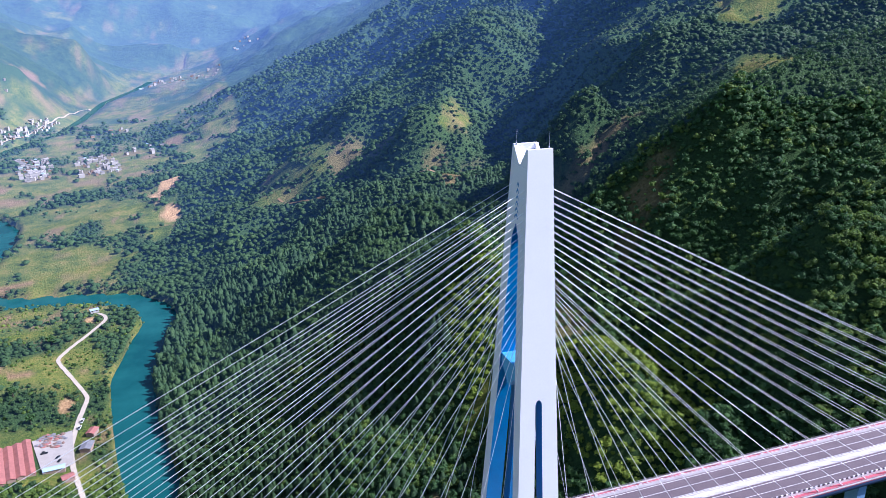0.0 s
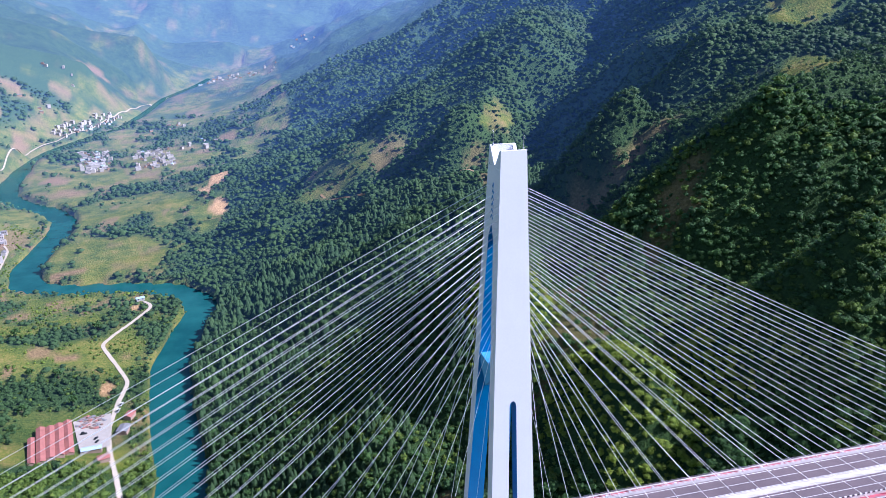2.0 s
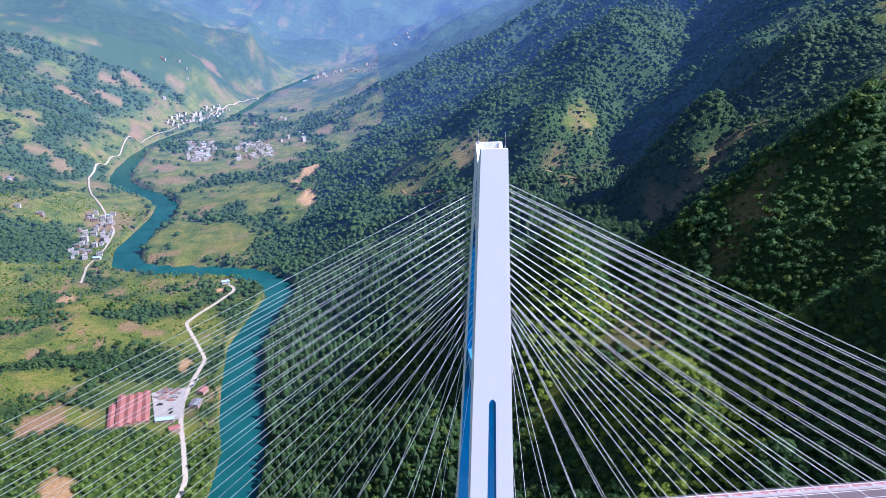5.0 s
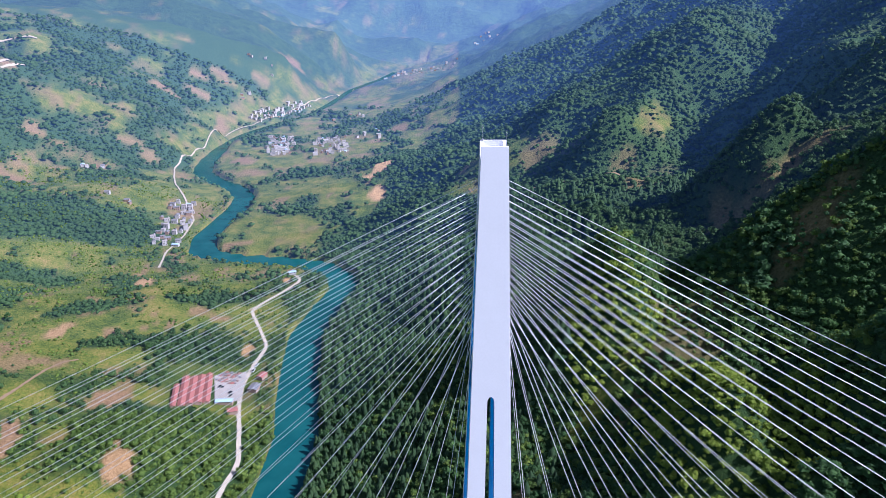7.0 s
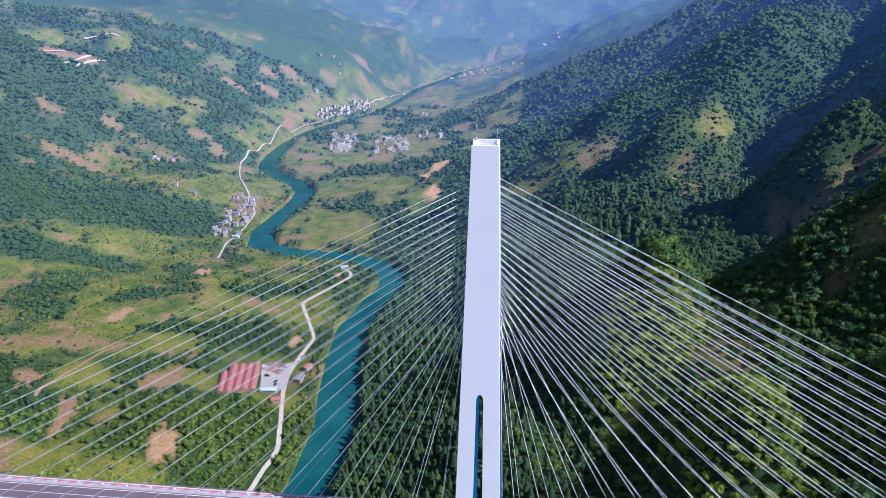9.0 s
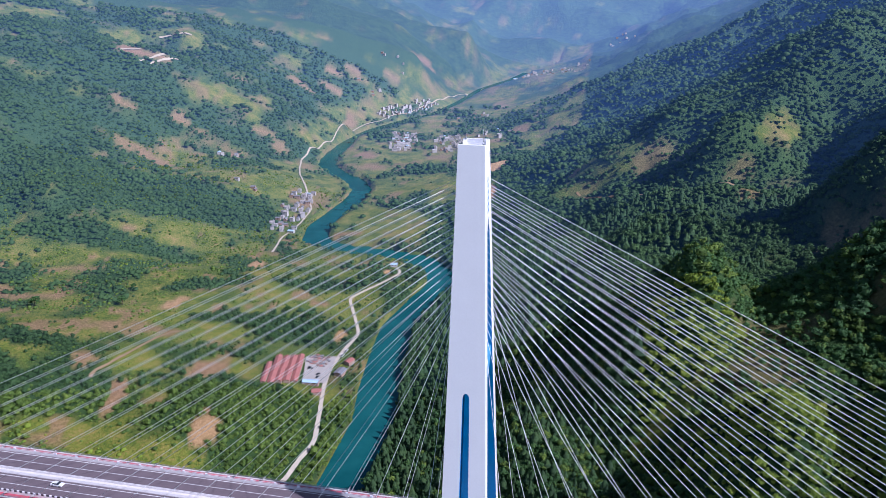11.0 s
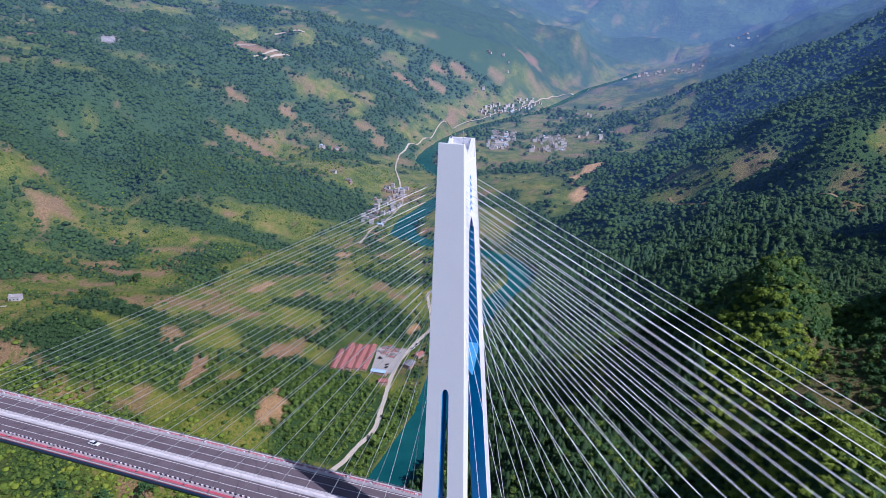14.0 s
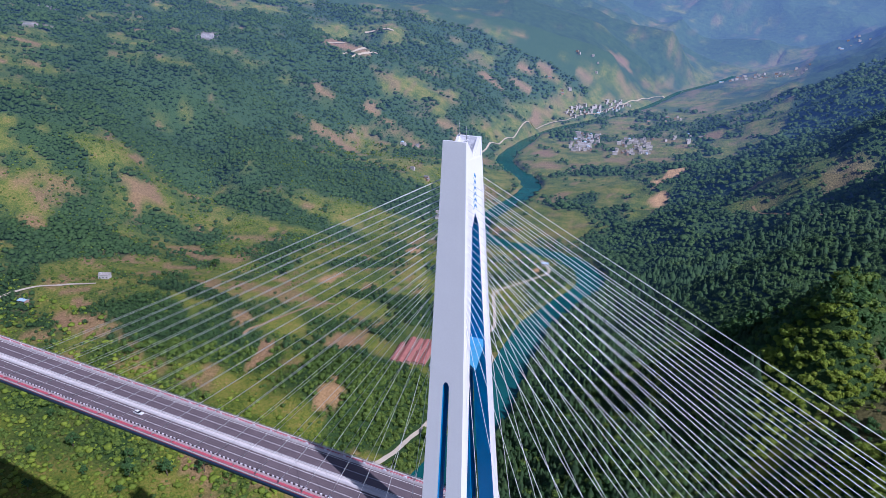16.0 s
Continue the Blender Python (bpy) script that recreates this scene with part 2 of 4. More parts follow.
        h = z0 - fall * (np.sqrt(e * e + r * r) - r) + 2.5 * wave(px, py, 15, 62)
        z = 3.0 * np.logaddexp(z / 3.0, h / 3.0)
    z = np.maximum(z, low + 2.5)
    return np.where(bank < 1, np.minimum(z, low - 6 + 12 * bank * bank * (3 - 2 * bank) + 40 * bank ** 3), z)


def rings():
    r = [0.05]
    while r[-1] < 4900:
        r.append(r[-1] * 1.0135 + 1.2)
    return np.array(r)


HUB = (0.0, -190.0)


def mesh_from(name, verts, faces, mats=(), smooth=True):
    me = bpy.data.meshes.new(name)
    me.from_pydata(verts, [], faces)
    for m in mats:
        me.materials.append(m)
    if smooth:
        me.shade_smooth()
    return me


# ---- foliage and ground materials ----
NEAR_HAZE, FAR_HAZE = Vector((0.12, 0.32, 0.94)), Vector((0.3, 0.45, 0.94))


def haze_colour(glow):
    """The haze colour that far land and leaves are made to emit."""
    return (*NEAR_HAZE.lerp(FAR_HAZE, min(1.0, glow / 0.45)), 1)


def haze_glow(r):
    """How strongly land at a distance emits the haze colour."""
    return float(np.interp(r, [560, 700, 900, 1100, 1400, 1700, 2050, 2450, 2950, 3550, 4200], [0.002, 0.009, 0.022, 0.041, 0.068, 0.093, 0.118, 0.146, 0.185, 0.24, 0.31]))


def foliage(name, stops, rough=0.6, glow=0.0, spread=0.34):
    """Leaves: the colour changes from clump to clump and within each."""
    m, n, l, b = nodes_of(name)
    g = n.new("ShaderNodeNewGeometry")
    a, w = noise_tex(n, l, 0.9, 3), noise_tex(n, l, 0.012, 3)
    s1 = n.new("ShaderNodeMath")
    s1.operation = "MULTIPLY_ADD"
    s1.inputs[1].default_value = spread
    l.new(g.outputs["Random Per Island"], s1.inputs[0])
    mul = n.new("ShaderNodeMath")
    mul.operation = "MULTIPLY_ADD"
    mul.inputs[1].default_value = 0.35
    l.new(a.outputs[0], mul.inputs[0])
    mw = n.new("ShaderNodeMath")
    mw.operation = "MULTIPLY_ADD"
    mw.inputs[1].default_value, mw.inputs[2].default_value = 0.9, -0.35
    l.new(w.outputs[0], mw.inputs[0])
    l.new(mw.outputs[0], mul.inputs[2])
    l.new(mul.outputs[0], s1.inputs[2])
    r = ramp(n, stops)
    l.new(s1.outputs[0], r.inputs[0])
    l.new(r.outputs[0], b.inputs["Base Color"])
    b.inputs["Roughness"].default_value = rough
    b.inputs["Specular IOR Level"].default_value = 0.25
    bp = n.new("ShaderNodeBump")
    bp.inputs["Distance"].default_value, bp.inputs["Strength"].default_value = 0.6, 1.0
    # haze before far trees is put into the leaves as emission
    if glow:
        b.inputs["Emission Color"].default_value, b.inputs["Emission Strength"].default_value = haze_colour(glow), glow
    leafy = noise_tex(n, l, 1.6, 5, 0.75)
    l.new(leafy.outputs[0], bp.inputs["Height"])
    l.new(bp.outputs[0], b.inputs["Normal"])
    thin = n.new("ShaderNodeBsdfTranslucent")
    l.new(r.outputs[0], thin.inputs["Color"])
    blend = n.new("ShaderNodeMixShader")
    blend.inputs[0].default_value = 0.34
    l.new(b.outputs[0], blend.inputs[1])
    l.new(thin.outputs[0], blend.inputs[2])
    l.new(blend.outputs[0], n["Material Output"].inputs["Surface"])
    return m


M_WOOD = foliage("mixed_forest_leaves", [(0.15, (0.0439, 0.1, 0.0378)), (0.45, (0.0756, 0.168, 0.05)), (0.7, (0.122, 0.232, 0.0586)), (0.95, (0.195, 0.305, 0.0683))])
M_PINE = foliage("dark_conifer_needles", [(0.1, (0.0293, 0.0664, 0.0293)), (0.5, (0.0537, 0.112, 0.039)), (0.9, (0.0976, 0.161, 0.0439))])
# fresh bright green; on the knoll the brightness stands in for sunlight
M_SUNNY = foliage("bright_green_leaves", [(0.1, (0.122, 0.189, 0.0268)), (0.5, (0.268, 0.366, 0.0415)), (0.95, (0.488, 0.5, 0.061))])
M_GROVE = foliage("dark_oak_leaves", [(0.1, (0.0342, 0.0805, 0.0366)), (0.45, (0.0634, 0.134, 0.0488)), (0.95, (0.146, 0.232, 0.061))])
M_SHRUB = foliage("shrub_leaves", [(0.1, (0.0671, 0.122, 0.0293)), (0.45, (0.134, 0.22, 0.0415)), (0.7, (0.232, 0.317, 0.0525)), (0.95, (0.39, 0.451, 0.0671))])
M_BARK = surface("bark", (0.12, 0.09, 0.065), 0.9, vary=0.3, scale=2)


def ground_material(name, glow=0.0):
    m, n, l, b = nodes_of(name)
    big, mid, fine = noise_tex(n, l, 0.006, 5), noise_tex(n, l, 0.035, 8, 0.75 if glow > 0.17 else 0.65), noise_tex(n, l, 0.4, 5, 0.7)
    at = n.new("ShaderNodeAttribute")
    at.attribute_name = "cover"
    sep = n.new("ShaderNodeSeparateColor")
    l.new(at.outputs["Color"], sep.inputs[0])
    grass = ramp(n, [(0.3, (0.055, 0.09, 0.016)), (0.42, (0.105, 0.148, 0.021)), (0.56, (0.18, 0.195, 0.03)), (0.69, (0.26, 0.215, 0.055)), (0.82, (0.36, 0.245, 0.1))])
    gm = n.new("ShaderNodeMath")
    gm.operation = "MULTIPLY_ADD"
    gm.inputs[1].default_value, gm.inputs[2].default_value = 1.0, -0.5
    l.new(fine.outputs[0], gm.inputs[0])
    ga = n.new("ShaderNodeMath")
    ga.operation = "ADD"
    l.new(gm.outputs[0], ga.inputs[0])
    l.new(mid.outputs[0], ga.inputs[1])
    l.new(ga.outputs[0], grass.inputs[0])
    soil = ramp(n, [(0.3, (0.16, 0.1, 0.045)), (0.55, (0.31, 0.195, 0.1)), (0.78, (0.45, 0.31, 0.17))])
    tc = n.new("ShaderNodeTexCoord")
    xyz = n.new("ShaderNodeSeparateXYZ")
    l.new(tc.outputs["Object"], xyz.inputs[0])
    step = n.new("ShaderNodeMath")
    step.operation = "MULTIPLY_ADD"
    step.inputs[1].default_value = 0.45
    l.new(xyz.outputs[2], step.inputs[0])
    l.new(mid.outputs[0], step.inputs[2])
    frac = n.new("ShaderNodeMath")
    frac.operation = "FRACT"
    l.new(step.outputs[0], frac.inputs[0])
    sm = n.new("ShaderNodeMath")
    sm.operation = "MULTIPLY_ADD"
    sm.inputs[1].default_value, sm.inputs[2].default_value = 0.03, -0.015
    l.new(frac.outputs[0], sm.inputs[0])
    sa = n.new("ShaderNodeMath")
    sa.operation = "ADD"
    l.new(sm.outputs[0], sa.inputs[0])
    l.new(fine.outputs[0], sa.inputs[1])
    l.new(sa.outputs[0], soil.inputs[0])
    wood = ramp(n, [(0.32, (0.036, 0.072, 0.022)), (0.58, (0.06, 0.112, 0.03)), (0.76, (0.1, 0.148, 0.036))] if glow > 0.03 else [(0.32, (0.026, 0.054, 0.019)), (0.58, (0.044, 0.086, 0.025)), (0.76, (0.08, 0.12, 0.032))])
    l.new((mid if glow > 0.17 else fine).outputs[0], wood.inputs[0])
    rock = ramp(n, [(0.35, (0.2, 0.19, 0.175)), (0.65, (0.42, 0.4, 0.37))])
    l.new(mid.outputs[0], rock.inputs[0])

    def mix(fac, a, c):
        x = n.new("ShaderNodeMix")
        x.data_type = "RGBA"
        l.new(fac, x.inputs["Factor"])
        l.new(a, x.inputs["A"])
        l.new(c, x.inputs["B"])
        return x.outputs["Result"]
    out = mix(sep.outputs[1], mix(sep.outputs[0], grass.outputs[0], wood.outputs[0]), soil.outputs[0])
    out = mix(sep.outputs[2], out, rock.outputs[0])
    clay = ramp(n, [(0.3, (0.42, 0.24, 0.1)), (0.6, (0.66, 0.42, 0.18)), (0.8, (0.76, 0.55, 0.3))])
    l.new(fine.outputs[0], clay.inputs[0])
    out = mix(at.outputs["Alpha"], out, clay.outputs[0])
    l.new(out, b.inputs["Base Color"])
    b.inputs["Roughness"].default_value, b.inputs["Specular IOR Level"].default_value = 0.95, 0.1
    bp = n.new("ShaderNodeBump")
    bp.inputs["Distance"].default_value, bp.inputs["Strength"].default_value = (14.0, 1.0) if glow > 0.17 else (2.5, 0.9)
    l.new((mid if glow > 0.17 else fine).outputs[0], bp.inputs["Height"])
    l.new(bp.outputs[0], b.inputs["Normal"])
    # distance haze painted as emission: the land itself glows faintly blue
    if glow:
        b.inputs["Emission Color"].default_value, b.inputs["Emission Strength"].default_value = haze_colour(glow), glow
    return m


M_GROUND = ground_material("valley_ground")


# ---- land cover ----
# bare patches: x, y, length, width, turn in degrees, strength
BARE = [(-321, 377, 16, 26, 0, 1.0), (-274, 281, 12, 20, 10, 1.0), (-369, 302, 8, 18, 30, 0.9), (-367, 280, 8, 14, 0, 0.9), (-433, 500, 10, 20, 0, 0.85),
        (-430, 420, 24, 16, 20, 0.6), (-451, 409, 20, 14, 0, 0.6), (-425, 340, 10, 16, 0, 0.8), (-414, 685, 14, 18, 0, 0.9), (-444, 602, 12, 8, 0, 0.7),
        (-329, 303, 10, 8, 0, 0.6), (-286, 590, 16, 12, 0, 0.9), (-313, 595, 12, 18, 0, 0.7), (-236, 520, 9, 16, 0, 0.95), (-230, 586, 10, 7, 0, 0.5),
        (-232, 722, 8, 14, 0, 1.0)]
CLEARED = [(-494, 176, 14, 8, 20, 0.8), (-547, 184, 20, 6, 30, 0.8), (-783, 514, 18, 26, 20, 0.75), (-823, 416, 16, 16, 20, 0.5), (-498, 363, 12, 14, 20, 0.7),
        (-369, 720, 18, 12, 0, 0.6), (-398, 606, 12, 14, 0, 0.5), (-653, 469, 18, 10, 20, 0.7)]
FIELDS = [(-435, 408, 44, 13, 20, 0.6), (-597, 461, 40, 13, 15, 0.75), (-599, 405, 26, 8, 25, 0.85), (-496, 361, 20, 9, 20, 0.6), (-625, 572, 40, 12, 20, 0.6)]
FARM_PLOTS = [(-580, 254, 24, 5, 35, 0.8), (-559, 238, 22, 5, 35, 0.9), (-538, 224, 24, 5, 35, 0.8), (-531, 221, 26, 5, 30, 0.9), (-516, 218, 26, 5, 30, 0.8),
        (-499, 216, 24, 4, 25, 0.7), (-827, 415, 34, 12, 30, 0.45), (-781, 512, 30, 14, 25, 0.6), (-773, 346, 16, 12, 10, 0.7), (-586, 529, 18, 7, 20, 0.6),
        (-827, 1070, 60, 12, 20, 0.65), (-474, 1059, 24, 50, 20, 0.5)]
FAR_FIELDS = [(-1055, 1405, 42, 22, 20, 0.9), (-1003, 1425, 24, 16, 20, 0.8), (-900, 1593, 40, 12, 10, 0.5), (-805, 1825, 36, 26, 20, 0.7),
        (-754, 1931, 34, 22, 30, 0.75), (-772, 2031, 22, 30, 60, 0.8), (-734, 2108, 24, 30, 40, 0.7), (-637, 2215, 26, 30, 20, 0.6), (-598, 2528, 40, 46, 0, 0.75),
        (-724, 1383, 26, 22, 30, 0.65), (-824, 1255, 18, 14, 20, 0.6), (-863, 1256, 20, 24, 30, 0.7), (-671, 1354, 18, 30, 10, 0.6), (-663, 1842, 16, 60, 20, 0.7),
        (-534, 2344, 26, 40, 20, 0.5)]
TERRACES = [(-817, 1065, 40, 14, 10, 0.75), (-850, 1040, 24, 8, 10, 0.6), (-699, 1204, 34, 8, 5, 0.8), (-755, 1145, 24, 7, 5, 0.6), (-944, 1181, 26, 16, 20, 0.7),
        (-348, 880, 26, 12, 10, 0.8), (-502, 1468, 24, 40, 20, 0.75), (-451, 1353, 30, 26, 20, 0.7), (-381, 1396, 30, 22, 10, 0.45), (-323, 1473, 34, 24, 20, 0.55),
        (-232, 1492, 30, 14, 30, 0.6), (-204, 1677, 26, 34, 20, 0.6), (-149, 1779, 24, 40, 20, 0.65), (-268, 2291, 30, 60, 20, 0.5), (-315, 1067, 26, 8, 10, 0.6)]
SCARS = [(-152, 1265, 26, 22, 40, 1.0), (-172, 1200, 9, 40, 10, 0.9), (-148, 1115, 14, 34, 10, 0.9), (-232, 722, 7, 12, 0, 0.9), (-236, 520, 8, 14, 0, 0.4),
        (-414, 685, 12, 14, 0, 0.55), (-274, 281, 10, 16, 10, 0.3), (-433, 500, 9, 16, 0, 0.35)]
# rock faces: x, y, length, width, turn, strength
ROCKS = [(-1206, 1101, 14, 34, 10, 1.0), (-1319, 753, 40, 10, 60, 0.8), (-1161, 674, 36, 8, 50, 0.7), (-1460, 882, 30, 8, 60, 0.7)]
# copses on the left bank: x, y, length, width, turn, strength
GROVES = [(-707, 385, 60, 34, 20, 1.0), (-739, 317, 50, 30, 20, 1.0), (-493, 261, 50, 30, 30, 1.0), (-638, 671, 130, 30, 15, 0.9), (-685, 867, 210, 90, 15, 1.0)]
FAR_GROVES = [(-960, 480, 80, 30, 30, 0.9), (-885, 455, 50, 26, 30, 0.75), (-378, 143, 16, 10, 0, 1.0), (-889, 665, 130, 70, 40, 1.0), (-242, 318, 75, 62, 0, 1.0), (-165, 301, 30, 120, 0, 1.0), (-431, 576, 60, 20, 40, 0.7),
        (-349, 503, 50, 14, 30, 0.7), (-562, 611, 50, 14, 20, 0.8), (-407, 274, 70, 30, 20, 0.8), (-483, 332, 60, 16, 20, 0.8), (-320, 640, 40, 16, 20, 0.5),
        (-683, 1365, 110, 40, 60, 0.9), (-666, 1300, 60, 30, 60, 0.6)]
SLOPES = [(150, 262, 28, 20, 20, 0.3), (172, 300, 22, 16, 0, 0.28), (256, 307, 40, 11, 35, 0.32), (302, 482, 70, 12, 5, 0.34), (147, 893, 60, 30, 10, 0.19),
        (249, 693, 90, 22, 60, 0.19), (136, 937, 34, 30, 30, 0.41), (232, 704, 30, 16, 40, 0.45), (226, 769, 20, 22, 20, 0.34), (264, 487, 14, 26, 30, 0.45),
        (331, 484, 28, 10, 10, 0.45), (253, 309, 12, 20, 20, 0.45), (280, 841, 14, 30, 20, 0.3), (114, 229, 14, 10, 20, 0.38), (25, 175, 14, 16, 20, 0.38),
        (-5, 90, 30, 14, 40, 0.38)]


# open grass on the heights: x, y, length, width, turn, strength
CLEAR = [(615, 631, 90, 40, 40, 0.85), (460, 421, 60, 25, 50, 0.6), (289, 868, 60, 20, 60, 0.6), (91, 252, 34, 9, 30, 0.6), (172, 345, 50, 12, 120, 0.3),
        (52, 971, 90, 60, 30, 0.5)]


def spots(px, py, rows):
    """How far points lie inside ragged ellipses, from 0 to 1."""
    out = np.zeros(np.shape(px))
    qx, qy = px + 9 * wave(px, py, 26, 11) + 4 * wave(px, py, 9, 13), py + 9 * wave(px, py, 28, 12) + 4 * wave(px, py, 10, 14)
    for x, y, a, b, turn, strength in rows:
        c, s = math.cos(radians(turn)), math.sin(radians(turn))
        u, v = (qx - x) * c + (qy - y) * s, -(qx - x) * s + (qy - y) * c
        e = np.hypot(u / a, v / b)
        out = np.maximum(out, min(1.0, 1.15 * strength) * np.clip((1.15 - e) / 0.3, 0, 1))
    return out


def bare(px, py):
    return spots(px, py, BARE + CLEARED + FIELDS + FARM_PLOTS + FAR_FIELDS + TERRACES + SCARS + SLOPES)


def wooded(px, py):
    """Chance of trees, from 0 to 1."""
    d, side = to_line(px, py, RIVER)
    n1, n2 = wave(px, py, 130, 21), wave(px, py, 38, 22)
    z = height(px, py)
    right = np.clip(1.05 + 0.4 * n1 + 0.3 * n2, 0, 1)
    right = np.where((py > 845) & (px < np.interp(py, [845, 920, 1000, 1300, 1500, 1750], [-215, -165, -142, -130, -70, 20])), np.clip(0.28 + 0.8 * n1 + 0.6 * n2 + 0.5 * np.clip(1 - np.abs(d - 24) / 16, 0, 1), 0, 1), right)
    left = np.clip(0.12 + 0.6 * n1 + 0.75 * n2 + 0.5 * np.clip((230 - py) / 100, 0, 1), 0, 1)
    n3, n4 = wave(px, py, 85, 23), wave(px, py, 34, 24)
    hills = np.clip((z + 165) / 40, 0, 1) * np.clip((py - 420) / 200, 0, 1) * np.clip(np.interp(py, [1500, 2100], [0.62, 0.95]) + 0.9 * n3 + 0.55 * n4, 0, 1)
    left = np.clip(left + 1.4 * spots(px, py, GROVES + FAR_GROVES) + hills + 0.3 * np.clip(1 - np.abs(d - 32) / 14, 0, 1), 0, 1)
    t = np.where(side > 0, right, left)
    t = t * (1 - np.clip(1.25 * np.maximum(bare(px, py), spots(px, py, ROCKS + CLEAR)), 0, 0.97))
    return np.where(d < np.interp(py, [1500, 1900, 2300], [21, 19, 13]), 0, t)


def cover_of(px, py, z):
    """Red: woodland floor, green: bare soil, blue: rock, alpha: orange clay."""
    w = wooded(px, py)
    soil = bare(px, py)
    d, side = to_line(px, py, RIVER)
    open_ = np.interp(py, [1000, 1400], [0.62, 0.3])
    patchy = np.clip((0.8 * wave(px, py, 46, 31) + 0.7 * wave(px, py, 21, 32) + 0.6 * wave(px, py, 10, 33) - open_) / 0.2, 0, 1) * np.where((side > 0) & (py < 1000), 0.4, np.interp(py, [900, 1500], [0.85, 0.5]))
    soil = np.maximum(soil, patchy * (1 - w))
    soil = np.maximum(soil, np.clip(1 - np.abs(d - 19) / 4, 0, 1) * 0.4)
    rock = spots(px, py, ROCKS)
    clay = spots(px, py, SCARS)
    return np.stack([np.clip(w * 1.5, 0, 1), soil, rock, clay], -1)


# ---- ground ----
# distance belts; each farther one gets a stronger painted haze
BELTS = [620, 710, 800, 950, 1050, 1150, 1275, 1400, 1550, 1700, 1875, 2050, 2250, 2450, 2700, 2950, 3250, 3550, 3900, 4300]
GLOW = [haze_glow((p + q) / 2) for p, q in zip(BELTS, BELTS[1:] + [4900])]
M_HAZED = [ground_material("hazed_far_ground", g) for g in GLOW]
def build_ground():
    r = rings()
    a = np.concatenate([np.arange(-66, 56.01, 0.3), np.arange(60, 294, 6.0)])
    a = np.radians(a)
    R, A = np.meshgrid(r, a, indexing="ij")
    X, Y = HUB[0] + R * np.sin(A), HUB[1] + R * np.cos(A)
    Z = height(X, Y)
    nr, na = R.shape
    cut = [0] + [int(np.searchsorted(r, q)) for q in BELTS] + [nr]
    for k, (lo, hi) in enumerate(zip(cut[:-1], cut[1:])):
        name, mat = "ground" if k < 7 else "backdrop", M_HAZED[k - 1] if k else M_GROUND
        label = "green river valley floor and wooded karst slopes" if k < 7 else "mountains and fields far up the valley, glowing blue as haze"
        lo = max(0, lo - 1)
        v = np.stack([X[lo:hi], Y[lo:hi], Z[lo:hi]], -1).reshape(-1, 3)
        i = np.arange((hi - lo - 1) * na).reshape(-1, na)
        j = np.roll(i, -1, 1)
        f = np.stack([i, i + na, j + na, j], -1).reshape(-1, 4)
        me = bpy.data.meshes.new(name)
        me.vertices.add(len(v))
        me.vertices.foreach_set("co", v.ravel())
        me.loops.add(f.size)
        me.loops.foreach_set("vertex_index", f.ravel())
        me.polygons.add(len(f))
        me.polygons.foreach_set("loop_start", np.arange(0, f.size, 4))
        me.update(calc_edges=True)
        me.shade_smooth()
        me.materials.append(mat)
        at = me.attributes.new("cover", "FLOAT_COLOR", "POINT")
        at.data.foreach_set("color", cover_of(v[:, 0], v[:, 1], v[:, 2]).ravel())
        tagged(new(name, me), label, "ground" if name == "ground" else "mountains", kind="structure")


build_ground()

# ---- river ----
m, n, l, b = nodes_of("teal_river_water")
wv = noise_tex(n, l, 0.02, 4)
wr = ramp(n, [(0.35, (0.006, 0.07, 0.072)), (0.65, (0.014, 0.11, 0.105))])
l.new(wv.outputs[0], wr.inputs[0])
l.new(wr.outputs[0], b.inputs["Base Color"])
b.inputs["Roughness"].default_value, b.inputs["IOR"].default_value, b.inputs["Specular IOR Level"].default_value = 0.22, 1.33, 0.3
rip = noise_tex(n, l, 0.5, 4)
bp = n.new("ShaderNodeBump")
bp.inputs["Distance"].default_value, bp.inputs["Strength"].default_value = 0.08, 0.5
l.new(rip.outputs[0], bp.inputs["Height"])
l.new(bp.outputs[0], b.inputs["Normal"])
M_WATER = m


def ribbon(line, half, z_of, step=6.0, ragged=0.0, seed=5):
    """A strip that follows a polyline."""
    pts = []
    for (ax, ay), (bx, by) in zip(line[:-1], line[1:]):
        k = max(1, int(math.hypot(bx - ax, by - ay) / step))
        pts += [(ax + (bx - ax) * i / k, ay + (by - ay) * i / k) for i in range(k)]
    pts.append(line[-1])
    for _ in range(3):
        pts = [pts[0]] + [tuple((p[c] + 2 * q[c] + s[c]) / 4 for c in (0, 1)) for p, q, s in zip(pts, pts[1:], pts[2:])] + [pts[-1]]
    rng = random.Random(seed)
    v, f = [], []
    for i, (x, y) in enumerate(pts):
        (ax, ay), (bx, by) = pts[max(0, i - 1)], pts[min(len(pts) - 1, i + 1)]
        d = math.hypot(bx - ax, by - ay)
        nx, ny = (by - ay) / d, -(bx - ax) / d
        for s in (-1, 0, 1):
            h = s * (half(y) if callable(half) else half) * (1 + ragged * rng.uniform(-1, 1))
            v.append((x + nx * h, y + ny * h, 0.0))
        if i:
            k = 3 * i
            f += [(k - 3, k - 2, k + 1, k), (k - 2, k - 1, k + 2, k + 1)]
    xs, ys = np.array([p[0] for p in v]), np.array([p[1] for p in v])
    zs = z_of(xs, ys)
    return [(x, y, float(z)) for (x, y, _), z in zip(v, zs)], f


v, f = ribbon([p for p in RIVER if -600 < p[1] < 3300], lambda y: np.interp(y, [1450, 1800, 2300], [27, 22, 13]), lambda x, y: river_z(y), 12)
tagged(new("water", mesh_from("water", v, f, [M_WATER])), "calm teal green river winding through the valley", "river", kind="structure")

